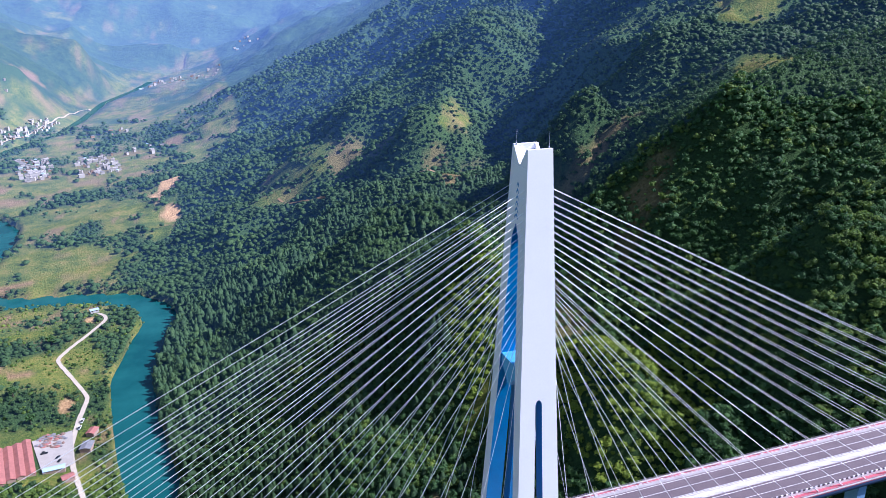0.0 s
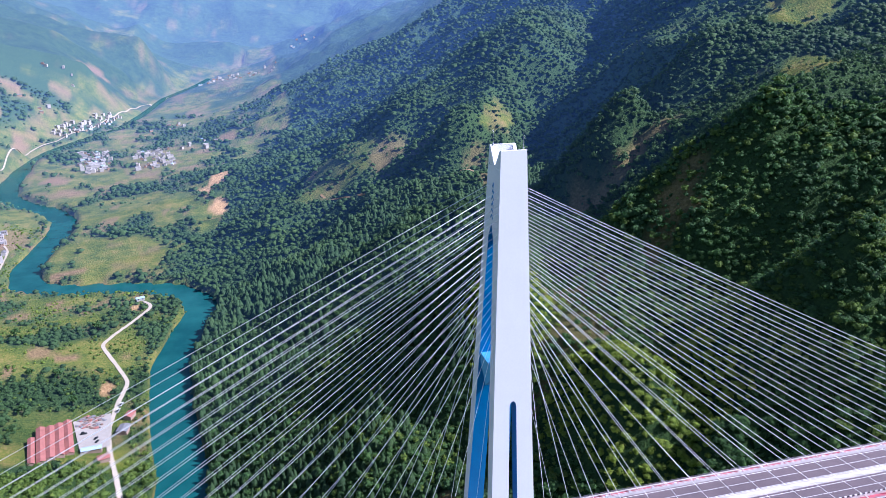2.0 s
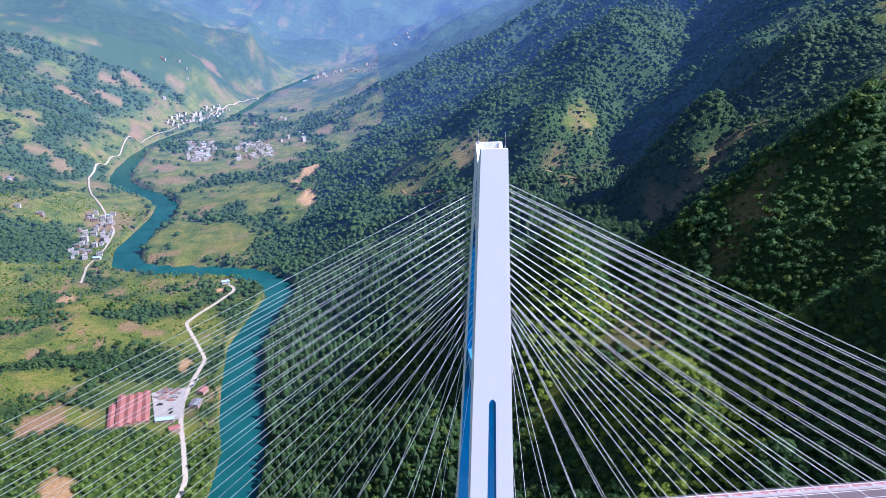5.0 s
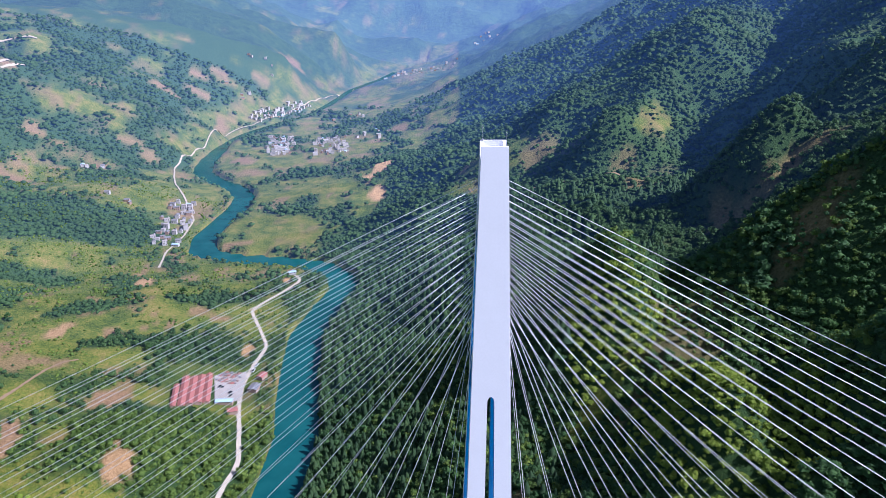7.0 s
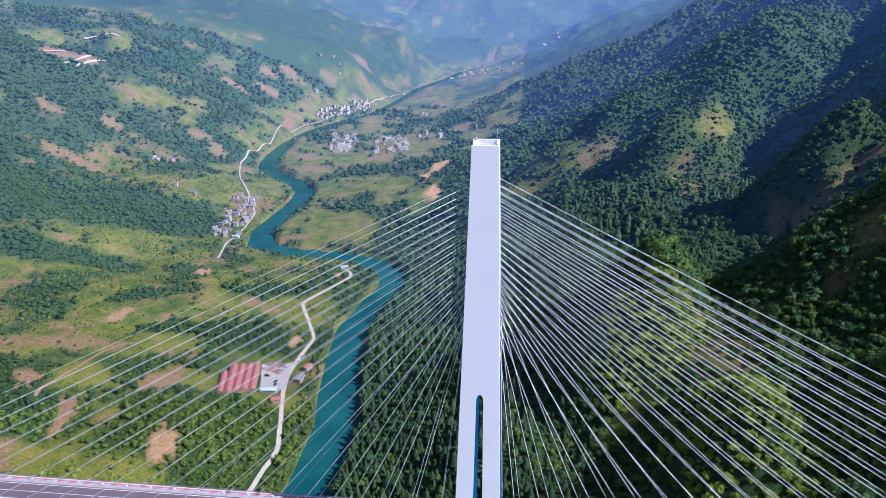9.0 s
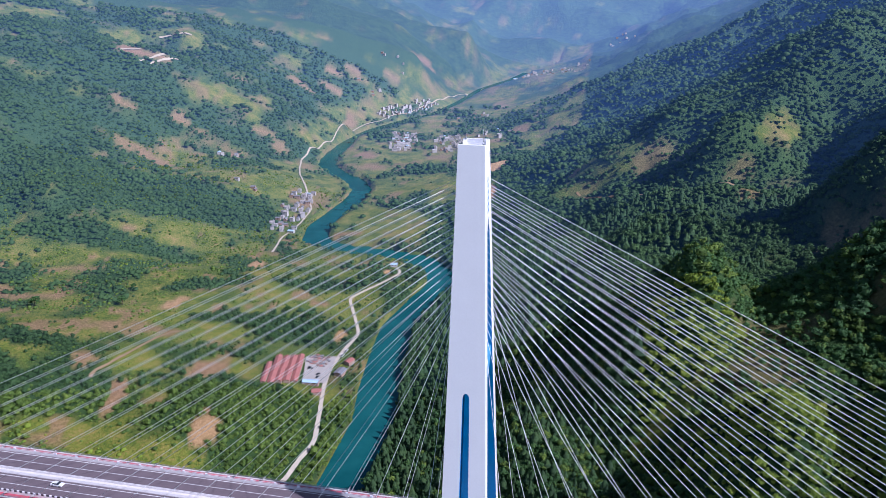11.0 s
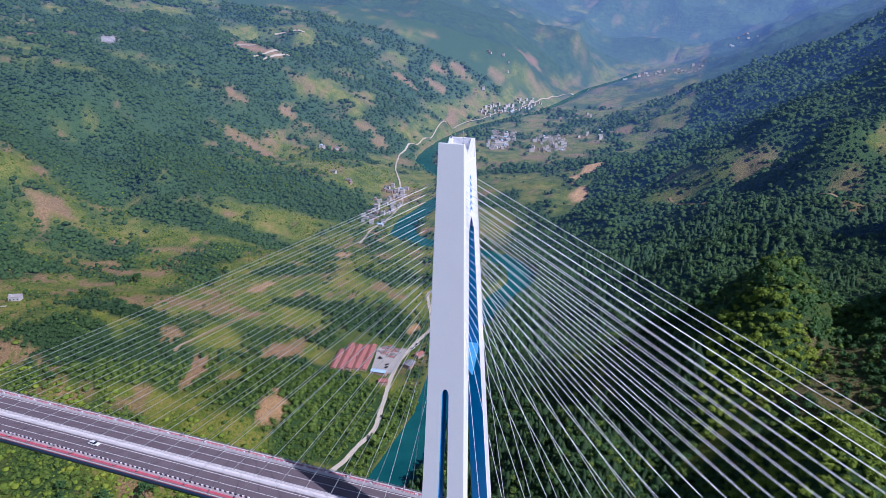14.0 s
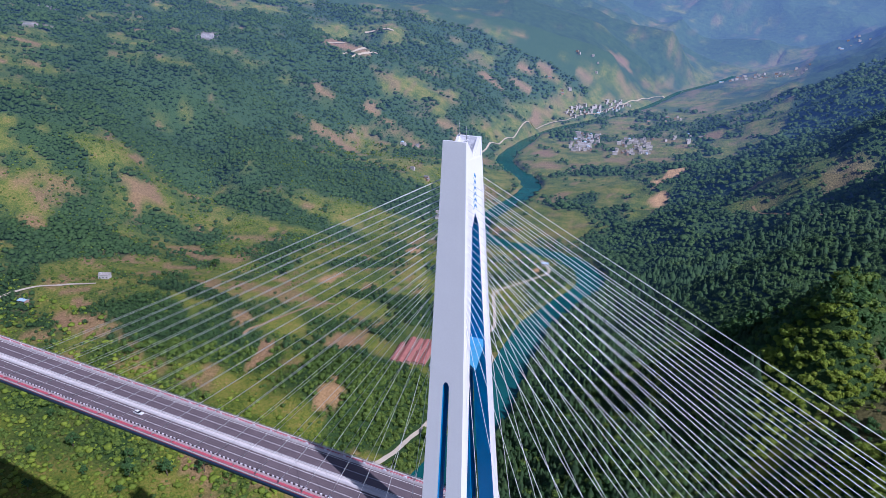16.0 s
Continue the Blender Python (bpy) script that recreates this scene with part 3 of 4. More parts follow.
ROAD = [(-216, 191), (-203, 235), (-196, 265), (-196, 289), (-192, 318), (-206, 372), (-216, 405), (-224, 445), (-223, 488), (-219, 533), (-238, 575), (-249, 597),
        (-260, 620), (-251, 650), (-235, 683), (-218, 718), (-222, 735), (-231, 745)]
v, f = ribbon(ROAD, 2.1, lambda x, y: height(x, y) + 0.7, 5, 0.13)
tagged(new("road", mesh_from("road", v, f, [M_TRACK])), "pale winding gravel road beside the river", "road", kind="structure")
VALLEY_ROAD = [(-430, 760), (-440, 800), (-450, 840), (-452, 921), (-462, 1004), (-518, 1117), (-560, 1190), (-593, 1268), (-622, 1350), (-636, 1437), (-642, 1540),
        (-645, 1663), (-636, 1803), (-600, 1950), (-547, 2078), (-508, 2268), (-463, 2485), (-387, 2690)]
v, f = ribbon(VALLEY_ROAD, 1.5, lambda x, y: height(x, y) + np.interp(y, [900, 1400, 2200], [0.9, 2.4, 4.0]), 6, 0.3)
tagged(new("road", mesh_from("valley_road", v, f, [M_TRACK])), "pale concrete road following the far river bank", "road", kind="structure")

for cut in ([(-1078, 1380), (-1062, 1412), (-1050, 1440)], [(-1022, 1372), (-1012, 1412), (-1003, 1450)], [(-1004, 1380), (-992, 1430), (-980, 1474)], [(-1150, 1668), (-1110, 1690), (-1070, 1702)]):
    v, f = ribbon(cut, 3.0, lambda x, y: height(x, y) + 1.2, 5, 0.25)
    tagged(new("road", mesh_from("bench_road", v, f, [M_TRACK])), "pale earth road cut along the wooded hillside", "road", kind="structure")
HILL_TRACK = [(20, 925), (45, 880), (80, 815), (113, 792), (138, 779), (168, 760), (198, 743), (215, 735)]
v, f = ribbon(HILL_TRACK, 1.7, lambda x, y: height(x, y) + 1.3, 3, 0.25)
tagged(new("road", mesh_from("hill_track", v, f, [M_DIRT])), "narrow dirt track cut across the wooded hillside", "road", kind="structure")
FIELD_TRACK = [(-402, 309), (-406, 317), (-401, 342), (-399, 386), (-393, 428), (-382, 439)]
v, f = ribbon(FIELD_TRACK, 1.5, lambda x, y: height(x, y) + 0.6, 4, 0.25)
tagged(new("road", mesh_from("field_track", v, f, [M_DIRT])), "brown dirt track between scrubby fields", "road", kind="structure")
FARM_ROAD = [(-676, 156), (-640, 180), (-629, 202), (-631, 220), (-625, 241), (-602, 260), (-581, 279)]
v, f = ribbon(FARM_ROAD, 1.7, lambda x, y: height(x, y) + 0.8, 5, 0.15)
tagged(new("road", mesh_from("farm_road", v, f, [M_TRACK])), "pale farm road between terraced fields", "road", kind="structure")

# ---- small building helpers ----
def part(name, bm, material, parent, label="", smooth=False):
    me = bpy.data.meshes.new(name)
    bm.normal_update()
    bm.to_mesh(me)
    bm.free()
    for mt in material if isinstance(material, (list, tuple)) else [material]:
        me.materials.append(mt)
    if smooth:
        me.shade_smooth()
    ob = new(name, me)
    ob.parent = parent
    return tagged(ob, label)


def thing(name, label, category, group="", kind="", at=(0, 0, 0)):
    ob = new(name)
    ob.location = at
    return tagged(ob, label, category, group, kind)


def hexa(bm, low, high, mat=0):
    """A solid between two quads with the same winding; returns its faces: bottom, top, then the sides in order."""
    a, c = [bm.verts.new(p) for p in low], [bm.verts.new(p) for p in high]
    fs = [bm.faces.new(a[::-1]), bm.faces.new(c)]
    for i in range(4):
        fs.append(bm.faces.new((a[i], a[(i + 1) % 4], c[(i + 1) % 4], c[i])))
    for q in fs:
        q.material_index = mat
    return fs


def box(bm, x0, x1, y0, y1, z0, z1, mat=0):
    return hexa(bm, [(x0, y0, z0), (x1, y0, z0), (x1, y1, z0), (x0, y1, z0)], [(x0, y0, z1), (x1, y0, z1), (x1, y1, z1), (x0, y1, z1)], mat)


def prism(bm, poly, x0, x1, mat=0):
    """A polygon in y and z, drawn out along x."""
    a, c = [bm.verts.new((x0, y, z)) for y, z in poly], [bm.verts.new((x1, y, z)) for y, z in poly]
    k = len(poly)
    fs = [bm.faces.new(a), bm.faces.new(c[::-1])]
    fs += [bm.faces.new((a[i], c[i], c[(i + 1) % k], a[(i + 1) % k])) for i in range(k)]
    for q in fs:
        q.material_index = mat
    bmesh.ops.recalc_face_normals(bm, faces=fs)
    return fs


def rod(bm, p, q, r0, r1=None, sides=8, mat=0):
    """A round bar from p to q."""
    p, q = Vector(p), Vector(q)
    r1 = r0 if r1 is None else r1
    w = (q - p).normalized()
    u = w.orthogonal().normalized()
    s = w.cross(u)
    rings_ = []
    for c, r in ((p, r0), (q, r1)):
        rings_.append([bm.verts.new(c + r * (math.cos(2 * math.pi * i / sides) * u + math.sin(2 * math.pi * i / sides) * s)) for i in range(sides)])
    a, c = rings_
    fs = [bm.faces.new(a[::-1]), bm.faces.new(c)]
    fs += [bm.faces.new((a[i], a[(i + 1) % sides], c[(i + 1) % sides], c[i])) for i in range(sides)]
    for x in fs:
        x.material_index, x.smooth = mat, True
    fs[0].smooth = fs[1].smooth = False
    return fs


def tube(bm, pts, r, sides=6):
    """One continuous round bar through points."""
    pts = [Vector(p) for p in pts]
    rows = []
    for i, p in enumerate(pts):
        w = (pts[min(i + 1, len(pts) - 1)] - pts[max(i - 1, 0)]).normalized()
        u = w.cross(Vector((0.1, 0.3, 1))).normalized()
        s = w.cross(u)
        rows.append([bm.verts.new(p + r * (math.cos(2 * math.pi * k / sides) * u + math.sin(2 * math.pi * k / sides) * s)) for k in range(sides)])
    for a, c in zip(rows, rows[1:]):
        for k in range(sides):
            bm.faces.new((a[k], a[(k + 1) % sides], c[(k + 1) % sides], c[k])).smooth = True
    bm.faces.new(rows[0][::-1])
    bm.faces.new(rows[-1])


# ---- pylon ----
TOP = 131.4


def half_x(z):
    return 3.57 + 0.0289 * (TOP - z)


def half_y(z):
    return 4.76 + 0.0717 * (TOP - z) + 1.5 * max(0, (TOP - z) / TOP) ** 3


def gap(z):
    return 1.9 + 0.0765 * (109 - z) + 1.4 * max(0, (TOP - z) / TOP) ** 3


pylon = thing("bridge_pylon", "tall white concrete bridge pylon with blue inner faces and slotted legs", "pylon")
LEVELS = [-120, -60, -20, 0, 20, 40, 58]
for sgn in (-1, 1):
    bm = bmesh.new()

    def slab(z0, z1, x0, x1, y_lo, y_hi, inner_blue=True, side_blue=()):
        """A piece of leg; x0, x1, y_lo (inner) and y_hi (outer) are functions of the height."""
        low = [(x0(z0), sgn * y_lo(z0), z0), (x1(z0), sgn * y_lo(z0), z0), (x1(z0), sgn * y_hi(z0), z0), (x0(z0), sgn * y_hi(z0), z0)]
        high = [(x0(z1), sgn * y_lo(z1), z1), (x1(z1), sgn * y_lo(z1), z1), (x1(z1), sgn * y_hi(z1), z1), (x0(z1), sgn * y_hi(z1), z1)]
        fs = hexa(bm, low, high)
        fs[2].material_index = 1 if inner_blue else 0
        for k in side_blue:
            fs[k].material_index = 1

    def slot(z):
        return 1.0 + 0.011 * (60 - z)

    for z0, z1 in zip(LEVELS[:-1], LEVELS[1:]):
        slab(z0, z1, lambda z: -half_x(z), lambda z: -slot(z), gap, half_y, True, (3,))
        slab(z0, z1, slot, half_x, gap, half_y, True, (5,))
    # rounded head of the slot
    for i in range(8):
        z0, z1 = 58 + 2.0 * math.sin(math.pi / 2 * i / 8), 58 + 2.0 * math.sin(math.pi / 2 * (i + 1) / 8)
        w0, w1 = slot(58) * math.cos(math.pi / 2 * i / 8), slot(58) * math.cos(math.pi / 2 * (i + 1) / 8)
        wx = (lambda a, c, p, q: (lambda z: a + (c - a) * (z - p) / (q - p)))(w0, w1, z0, z1)
        slab(z0, z1, lambda z: -half_x(z), lambda z: -wx(z), gap, half_y, True, (3,))
        slab(z0, z1, wx, half_x, gap, half_y, True, (5,))
    slab(60, 85, lambda z: -half_x(z), half_x, gap, half_y)
    slab(85, 106.5, lambda z: -half_x(z), half_x, gap, half_y)
    # pointed head of the opening
    slab(106.5, 110.6, lambda z: -half_x(z), half_x, lambda z: gap(106.5) * max(0.0, (110.6 - z) / 4.1), half_y)
    bmesh.ops.remove_doubles(bm, verts=bm.verts, dist=0.001)
    bmesh.ops.recalc_face_normals(bm, faces=bm.faces)
    part("leg", bm, [M_WHITE, M_BLUE], pylon, "white leg with a long slot and a blue inner face")

bm = bmesh.new()
zt = TOP - 5.2
hexa(bm, [(s * half_x(110.6), t * half_y(110.6), 110.6) for s, t in ((-1, -1), (1, -1), (1, 1), (-1, 1))],
     [(s * half_x(zt), t * half_y(zt), zt) for s, t in ((-1, -1), (1, -1), (1, 1), (-1, 1))])
part("head", bm, M_WHITE, pylon)
for sgn in (-1, 1):
    bm = bmesh.new()
    hx0, hx1, hy0, hy1 = half_x(zt), half_x(TOP), half_y(zt), half_y(TOP)
    y = sorted((sgn * hy0, sgn * (hy0 - 1.0)))
    y2 = sorted((sgn * hy1, sgn * (hy1 - 0.8)))
    hexa(bm, [(-hx0, y[0], zt), (hx0, y[0], zt), (hx0, y[1], zt), (-hx0, y[1], zt)], [(-hx1, y2[0], TOP), (hx1, y2[0], TOP), (hx1, y2[1], TOP), (-hx1, y2[1], TOP)])
    part("parapet", bm, M_WHITE, pylon)
    bm = bmesh.new()
    x0, x1 = sorted((sgn * (half_x(TOP) + 0.05), sgn * (half_x(TOP) - 0.9)))
    yy = half_y(TOP) - 0.75
    prism(bm, [(-yy, TOP), (-yy, zt), (0, zt), (-0.35, TOP - 4.6)], x0, x1)
    prism(bm, [(0, zt), (yy, zt), (yy, TOP), (0.35, TOP - 4.6)], x0, x1)
    prism(bm, [(-0.35, TOP - 4.6), (0, zt), (0.35, TOP - 4.6)], x0, x1)
    part("notched_wall", bm, M_WHITE, pylon, "white end wall with a V notch")

bm = bmesh.new()
prism(bm, [(-gap(68) - 0.3, 68.5), (gap(68) + 0.3, 68.5), (gap(66) + 0.3, 66.0), (0, 60.2), (-gap(66) - 0.3, 66.0)], -half_x(66) + 0.5, half_x(66) - 0.5)
part("crossbeam", bm, M_CYAN, pylon, "light blue crossbeam between the legs")
for sgn in (-1, 1):
    for i in range(6):
        z = 112.4 + 1.75 * i
        w = 1.05 - 0.09 * i
        xf = sgn * (half_x(z) - 0.12)
        bm = bmesh.new()
        for t in (-1, 1):
            prism(bm, [(0, z + 0.9), (0, z + 0.35), (t * w, z - 0.65), (t * w, z - 0.1)], min(xf, xf + sgn * 0.2), max(xf, xf + sgn * 0.2))
        part("chevron", bm, M_BLUE, pylon, "blue chevron recess")
for x, y in ((-2.9, 3.9), (3.0, -3.6)):
    bm = bmesh.new()
    rod(bm, (x, y, TOP - 0.1), (x, y, TOP + 4.2), 0.09, 0.03, 6)
    rod(bm, (x, y, TOP - 0.1), (x, y, TOP + 0.5), 0.2, 0.2, 8)
    part("lightning_rod", bm, M_STEEL, pylon, "thin steel lightning rod")

# ---- deck ----
X0, X1 = -620.0, 420.0
deck = thing("bridge_deck", "asphalt bridge deck with red walkways and pale barriers carrying two carriageways", "bridge deck")
bm = bmesh.new()
prism(bm, [(-13.5, -0.25), (-13.5, -1.3), (-12.6, -3.0), (-9, -3.1), (-9, -1.2), (9, -1.2), (9, -3.1), (12.6, -3.0), (13.5, -1.3), (13.5, -0.25)], X0, X1)
part("girder", bm, M_GIRDER, deck, "dark blue steel edge girder")
for s in (-1, 1):
    bm = bmesh.new()
    a, c = sorted((s * 1.35, s * 10.75))
    box(bm, X0, X1, a, c, -0.25, 0.0)
    part("carriageway", bm, M_ASPHALT, deck, "dark asphalt carriageway")
    bm = bmesh.new()
    a, c = sorted((s * 11.2, s * 13.5))
    box(bm, X0, X1, a, c, -0.25, 0.12)
    part("walkway", bm, M_RED, deck, "red painted maintenance walkway")
    bm = bmesh.new()
    prism(bm, [(s * 10.75, -0.25), (s * 11.2, -0.25), (s * 11.12, 1.0), (s * 10.88, 1.0), (s * 10.8, 0.4)], X0, X1)
    part("edge_barrier", bm, M_BARRIER, deck, "pale concrete edge barrier")
    bm = bmesh.new()
    prism(bm, [(s * 13.0, 0.12), (s * 13.5, 0.12), (s * 13.5, 0.5), (s * 13.0, 0.5)], X0, X1)
    part("kerb", bm, M_BARRIER, deck, "pale outer kerb")
    for y in (2.3, 10.1):
        bm = bmesh.new()
        box(bm, X0, X1, s * y - 0.12, s * y + 0.12, 0.0, 0.012)
        part("edge_line", bm, M_LINE, deck)
    bm = bmesh.new()
    box(bm, X0, X1, s * 6.2 - 0.1, s * 6.2 + 0.1, 0.0, 0.012)
    part("lane_line", bm, M_LINE, deck)
bm = bmesh.new()
prism(bm, [(-1.35, -0.25), (-1.35, 0.25), (-1.0, 0.95), (-0.75, 0.95), (-0.65, 0.3), (0.65, 0.3), (0.75, 0.95), (1.0, 0.95), (1.35, 0.25), (1.35, -0.25)], X0, X1)
part("median", bm, M_BARRIER, deck, "pale concrete median barrier")

# ---- stay cables ----
N_CABLES, FIRST, STEP = 22, 13.8, 11.0
for side in (-1, 1):
    for edge in (-1, 1):
        for k in range(N_CABLES):
            x = side * (FIRST + STEP * k)
            z = 76.0 + (120.6 - 76.0) * (k / (N_CABLES - 1)) ** 0.92
            end = Vector((side * (half_x(z) - 0.1), edge * (half_y(z) - 1.5), z))
            foot = Vector((x, edge * 12.2, 0.3))
            cable = thing("stay_cable", "long white stay cable from the pylon to the deck edge", "cable", "stay cables")
            bm = bmesh.new()
            sag = 0.004 * (end - foot).length
            pts = [foot.lerp(end, t / 8) - Vector((0, 0, 4 * sag * (t / 8) * (1 - t / 8))) for t in range(9)]
            tube(bm, pts, 0.064)
            part("sheath", bm, M_CABLE, cable)
            bm = bmesh.new()
            rod(bm, foot, foot.lerp(end, 3.0 / (end - foot).length), 0.24, 0.2, 8)
            socket = part("anchor_tube", bm, M_BARRIER, cable, "pale steel anchor tube")
            bm = bmesh.new()
            up = (end - foot).normalized()
            rod(bm, foot + up * 2.9, foot + up * 3.15, 0.3, 0.3, 8)
            part("collar", bm, M_STEEL, socket, "grey steel collar")

# guard rails on the edge barriers: white blocks on a dark strip
post_bm = bmesh.new()
box(post_bm, -0.5, 0.5, -0.14, 0.14, 0.0, 0.75)
bmesh.ops.bevel(post_bm, geom=post_bm.edges, offset=0.04, segments=1, affect="EDGES")
post_mesh = bpy.data.meshes.new("guard_block")
post_bm.to_mesh(post_mesh)
post_bm.free()
post_mesh.materials.append(M_WHITE)
# near rail is coloured dark to stand for shadow between the blocks
M_GAPSHADE = surface("dark_gap_shade", (0.05, 0.05, 0.06), 0.5, metal=0.3, vary=0.2, scale=1)
for s in (-1, 1):
    for k in range(240 if s < 0 else 58):
        ob = new("guard_block", post_mesh)
        ob.parent = deck
        ob.location = ((-292 + 2.2 * k) if s < 0 else (-292 + 9.1 * k), s * 11.0, 1.0)
    bm = bmesh.new()
    if s < 0:
        box(bm, X0, X1, s * 11.0 - 0.09, s * 11.0 + 0.09, 1.02, 1.6)
        part("guard_rail", bm, M_GAPSHADE, deck, "guard rail coloured dark as the shaded gaps between blocks")
    else:
        box(bm, X0, X1, s * 11.0 - 0.09, s * 11.0 + 0.09, 1.3, 1.42)
        part("guard_rail", bm, M_BARRIER, deck, "pale steel guard rail")
    bm = bmesh.new()
    for z in (0.8, 1.15):
        box(bm, X0, X1, s * 13.35 - 0.04, s * 13.35 + 0.04, z, z + 0.06)
    part("hand_rail", bm, M_STEEL, deck, "thin grey outer hand rail")
    rail_me = bpy.data.meshes.new("rail_post")
    bm = bmesh.new()
    box(bm, -0.04, 0.04, -0.04, 0.04, 0.0, 0.75)
    bm.to_mesh(rail_me)
    bm.free()
    rail_me.materials.append(M_STEEL)
    for k in range(120):
        ob = new("rail_post", rail_me)
        ob.parent = deck
        ob.location = (-380 + 5.5 * k, s * 13.35, 0.5)

# side span pier
M_PIER = surface("blue_grey_pier_paint", (0.2, 0.36, 0.6), 0.6, vary=0.12, scale=0.2)
pier = thing("bridge_pier", "pale blue concrete pier under the side span", "pier")
bm = bmesh.new()
hexa(bm, [(134, -11, -140), (139, -11, -140), (139, -5, -140), (134, -5, -140)], [(134.5, -11, -3.05), (138.5, -11, -3.05), (138.5, -6, -3.05), (134.5, -6, -3.05)])
part("column", bm, M_PIER, pier)
bm = bmesh.new()
hexa(bm, [(134, 5, -140), (139, 5, -140), (139, 11, -140), (134, 11, -140)], [(134.5, 6, -3.05), (138.5, 6, -3.05), (138.5, 11, -3.05), (134.5, 11, -3.05)])
part("column", bm, M_PIER, pier)

# ---- car on the deck ----
M_CARPAINT = surface("white_car_paint", (0.8, 0.8, 0.8), 0.25, vary=0.03, bump=0)
M_GLASS = surface("dark_car_glass", (0.02, 0.025, 0.03), 0.08, vary=0.1, bump=0)
M_TYRE = surface("black_rubber", (0.02, 0.02, 0.02), 0.8, vary=0.2, bump=0)


def car(label, at, turn, length=4.6, tall=1.5, paint=None, category="car"):
    c = thing("car", label, category, at=at)
    c.rotation_euler[2] = radians(turn)
    h, w = length / 2, 0.9
    bm = bmesh.new()
    prism(bm, [(-w, 0.35), (w, 0.35), (w, 0.85), (w - 0.08, 0.95), (-w + 0.08, 0.95), (-w, 0.85)], -h, h)
    part("body", bm, paint or M_CARPAINT, c)
    bm = bmesh.new()
    hexa(bm, [(-h * 0.75, -w + 0.1, 0.95), (h * 0.45, -w + 0.1, 0.95), (h * 0.45, w - 0.1, 0.95), (-h * 0.75, w - 0.1, 0.95)],
         [(-h * 0.55, -w + 0.25, tall - 0.06), (h * 0.15, -w + 0.25, tall - 0.06), (h * 0.15, w - 0.25, tall - 0.06), (-h * 0.55, w - 0.25, tall - 0.06)])
    part("window_band", bm, M_GLASS, c, "dark glass")
    bm = bmesh.new()
    box(bm, -h * 0.55, h * 0.15, -w + 0.25, w - 0.25, tall - 0.06, tall)
    part("roof", bm, paint or M_CARPAINT, c)
    for x in (-0.6 * h, 0.6 * h):
        for y in (-w, w):
            bm = bmesh.new()
            rod(bm, (x, y - 0.1, 0.33), (x, y + 0.1, 0.33), 0.33, sides=12)
            wheel = part("wheel", bm, M_TYRE, c)
            bm = bmesh.new()
            rod(bm, (x, y - 0.115, 0.33), (x, y + 0.115, 0.33), 0.19, sides=10)
            part("rim", bm, M_STEEL, wheel, "grey steel rim")
    return c


car("white car on the asphalt bridge deck", (-152.0, -3.9, 0.0), 0)

# ---- farm sheds, yard and houses ----
M_REDROOF = surface("rusty_red_sheet_roof", (0.36, 0.14, 0.115), 0.7, vary=0.35, scale=0.25, fine=3.0)
M_GREYROOF = surface("grey_tile_roof", (0.2, 0.2, 0.21), 0.8, vary=0.3, scale=0.3)
M_PALEROOF = surface("pale_concrete_roof", (0.4, 0.36, 0.34), 0.85, vary=0.25, scale=0.4)
M_BLUEROOF = surface("light_blue_sheet_roof", (0.42, 0.58, 0.72), 0.5, vary=0.15, scale=0.5)
M_WALL = surface("whitewashed_wall", (0.47, 0.45, 0.44), 0.8, vary=0.25, scale=0.5)
M_BRICK = surface("brown_brick_wall", (0.35, 0.25, 0.2), 0.85, vary=0.2, scale=0.8)
M_PANE = surface("dark_window_pane", (0.03, 0.035, 0.045), 0.1, vary=0.1, bump=0)
M_YARD = surface("pale_yard_concrete", (0.36, 0.33, 0.29), 0.9, vary=0.2, scale=0.2)
M_SCRAP = surface("rusty_scrap", (0.22, 0.14, 0.11), 0.8, vary=0.5, scale=0.6, fine=2.0)


def ground_z(x, y):
    return float(height(np.array([x]), np.array([y]))[0])


def gable(name, label, category, w, d, h, roof_h, wall, roof, group="", windows=(3, 2), flat=False, base=2.5):
    """A house with its walls, roof and windows; the origin lies at its foot."""
    o = thing(name, label, category, group)
    bm = bmesh.new()
    box(bm, -w / 2, w / 2, -d / 2, d / 2, -base, h)
    if not flat:
        prism(bm, [(-d / 2, h), (d / 2, h), (0, h + roof_h)], -w / 2, w / 2)
    part("wall_block", bm, wall, o)
    if flat:
        bm = bmesh.new()
        box(bm, -w / 2 - 0.3, w / 2 + 0.3, -d / 2 - 0.3, d / 2 + 0.3, h, h + 0.35)
        part("roof_slab", bm, roof, o)
        bm = bmesh.new()
        box(bm, -w / 2 + 0.5, -w / 2 + 3.2, -d / 2 + 0.5, -d / 2 + 3.2, h + 0.35, h + 2.6)
        part("stair_head", bm, wall, o)
    else:
        for s in (-1, 1):
            bm = bmesh.new()
            e = d / 2 + 0.6
            lo = h - 0.6 * roof_h / (d / 2)
            prism(bm, [(s * e, lo), (0, h + roof_h), (0, h + roof_h + 0.2), (s * e, lo + 0.2)], -w / 2 - 0.5, w / 2 + 0.5)
            part("roof_slope", bm, roof, o)
    nx, nz = windows
    if nx:
        pane = bpy.data.meshes.new("window")
        bm = bmesh.new()
        box(bm, -0.6, 0.6, -0.05, 0.05, -0.7, 0.7)
        bm.to_mesh(pane)
        bm.free()
        pane.materials.append(M_PANE)
        for i in range(nx):
            for j in range(nz):
                for s in (-1, 1):
                    ob = new("window", pane)
                    ob.parent = o
                    ob.location = (-w / 2 + w * (i + 0.5) / nx, s * d / 2, 1.6 + 3.0 * j)
    return o


for i in range(4):
    x, y = -271 + 5.8 * i, 414 + 5.8 * i
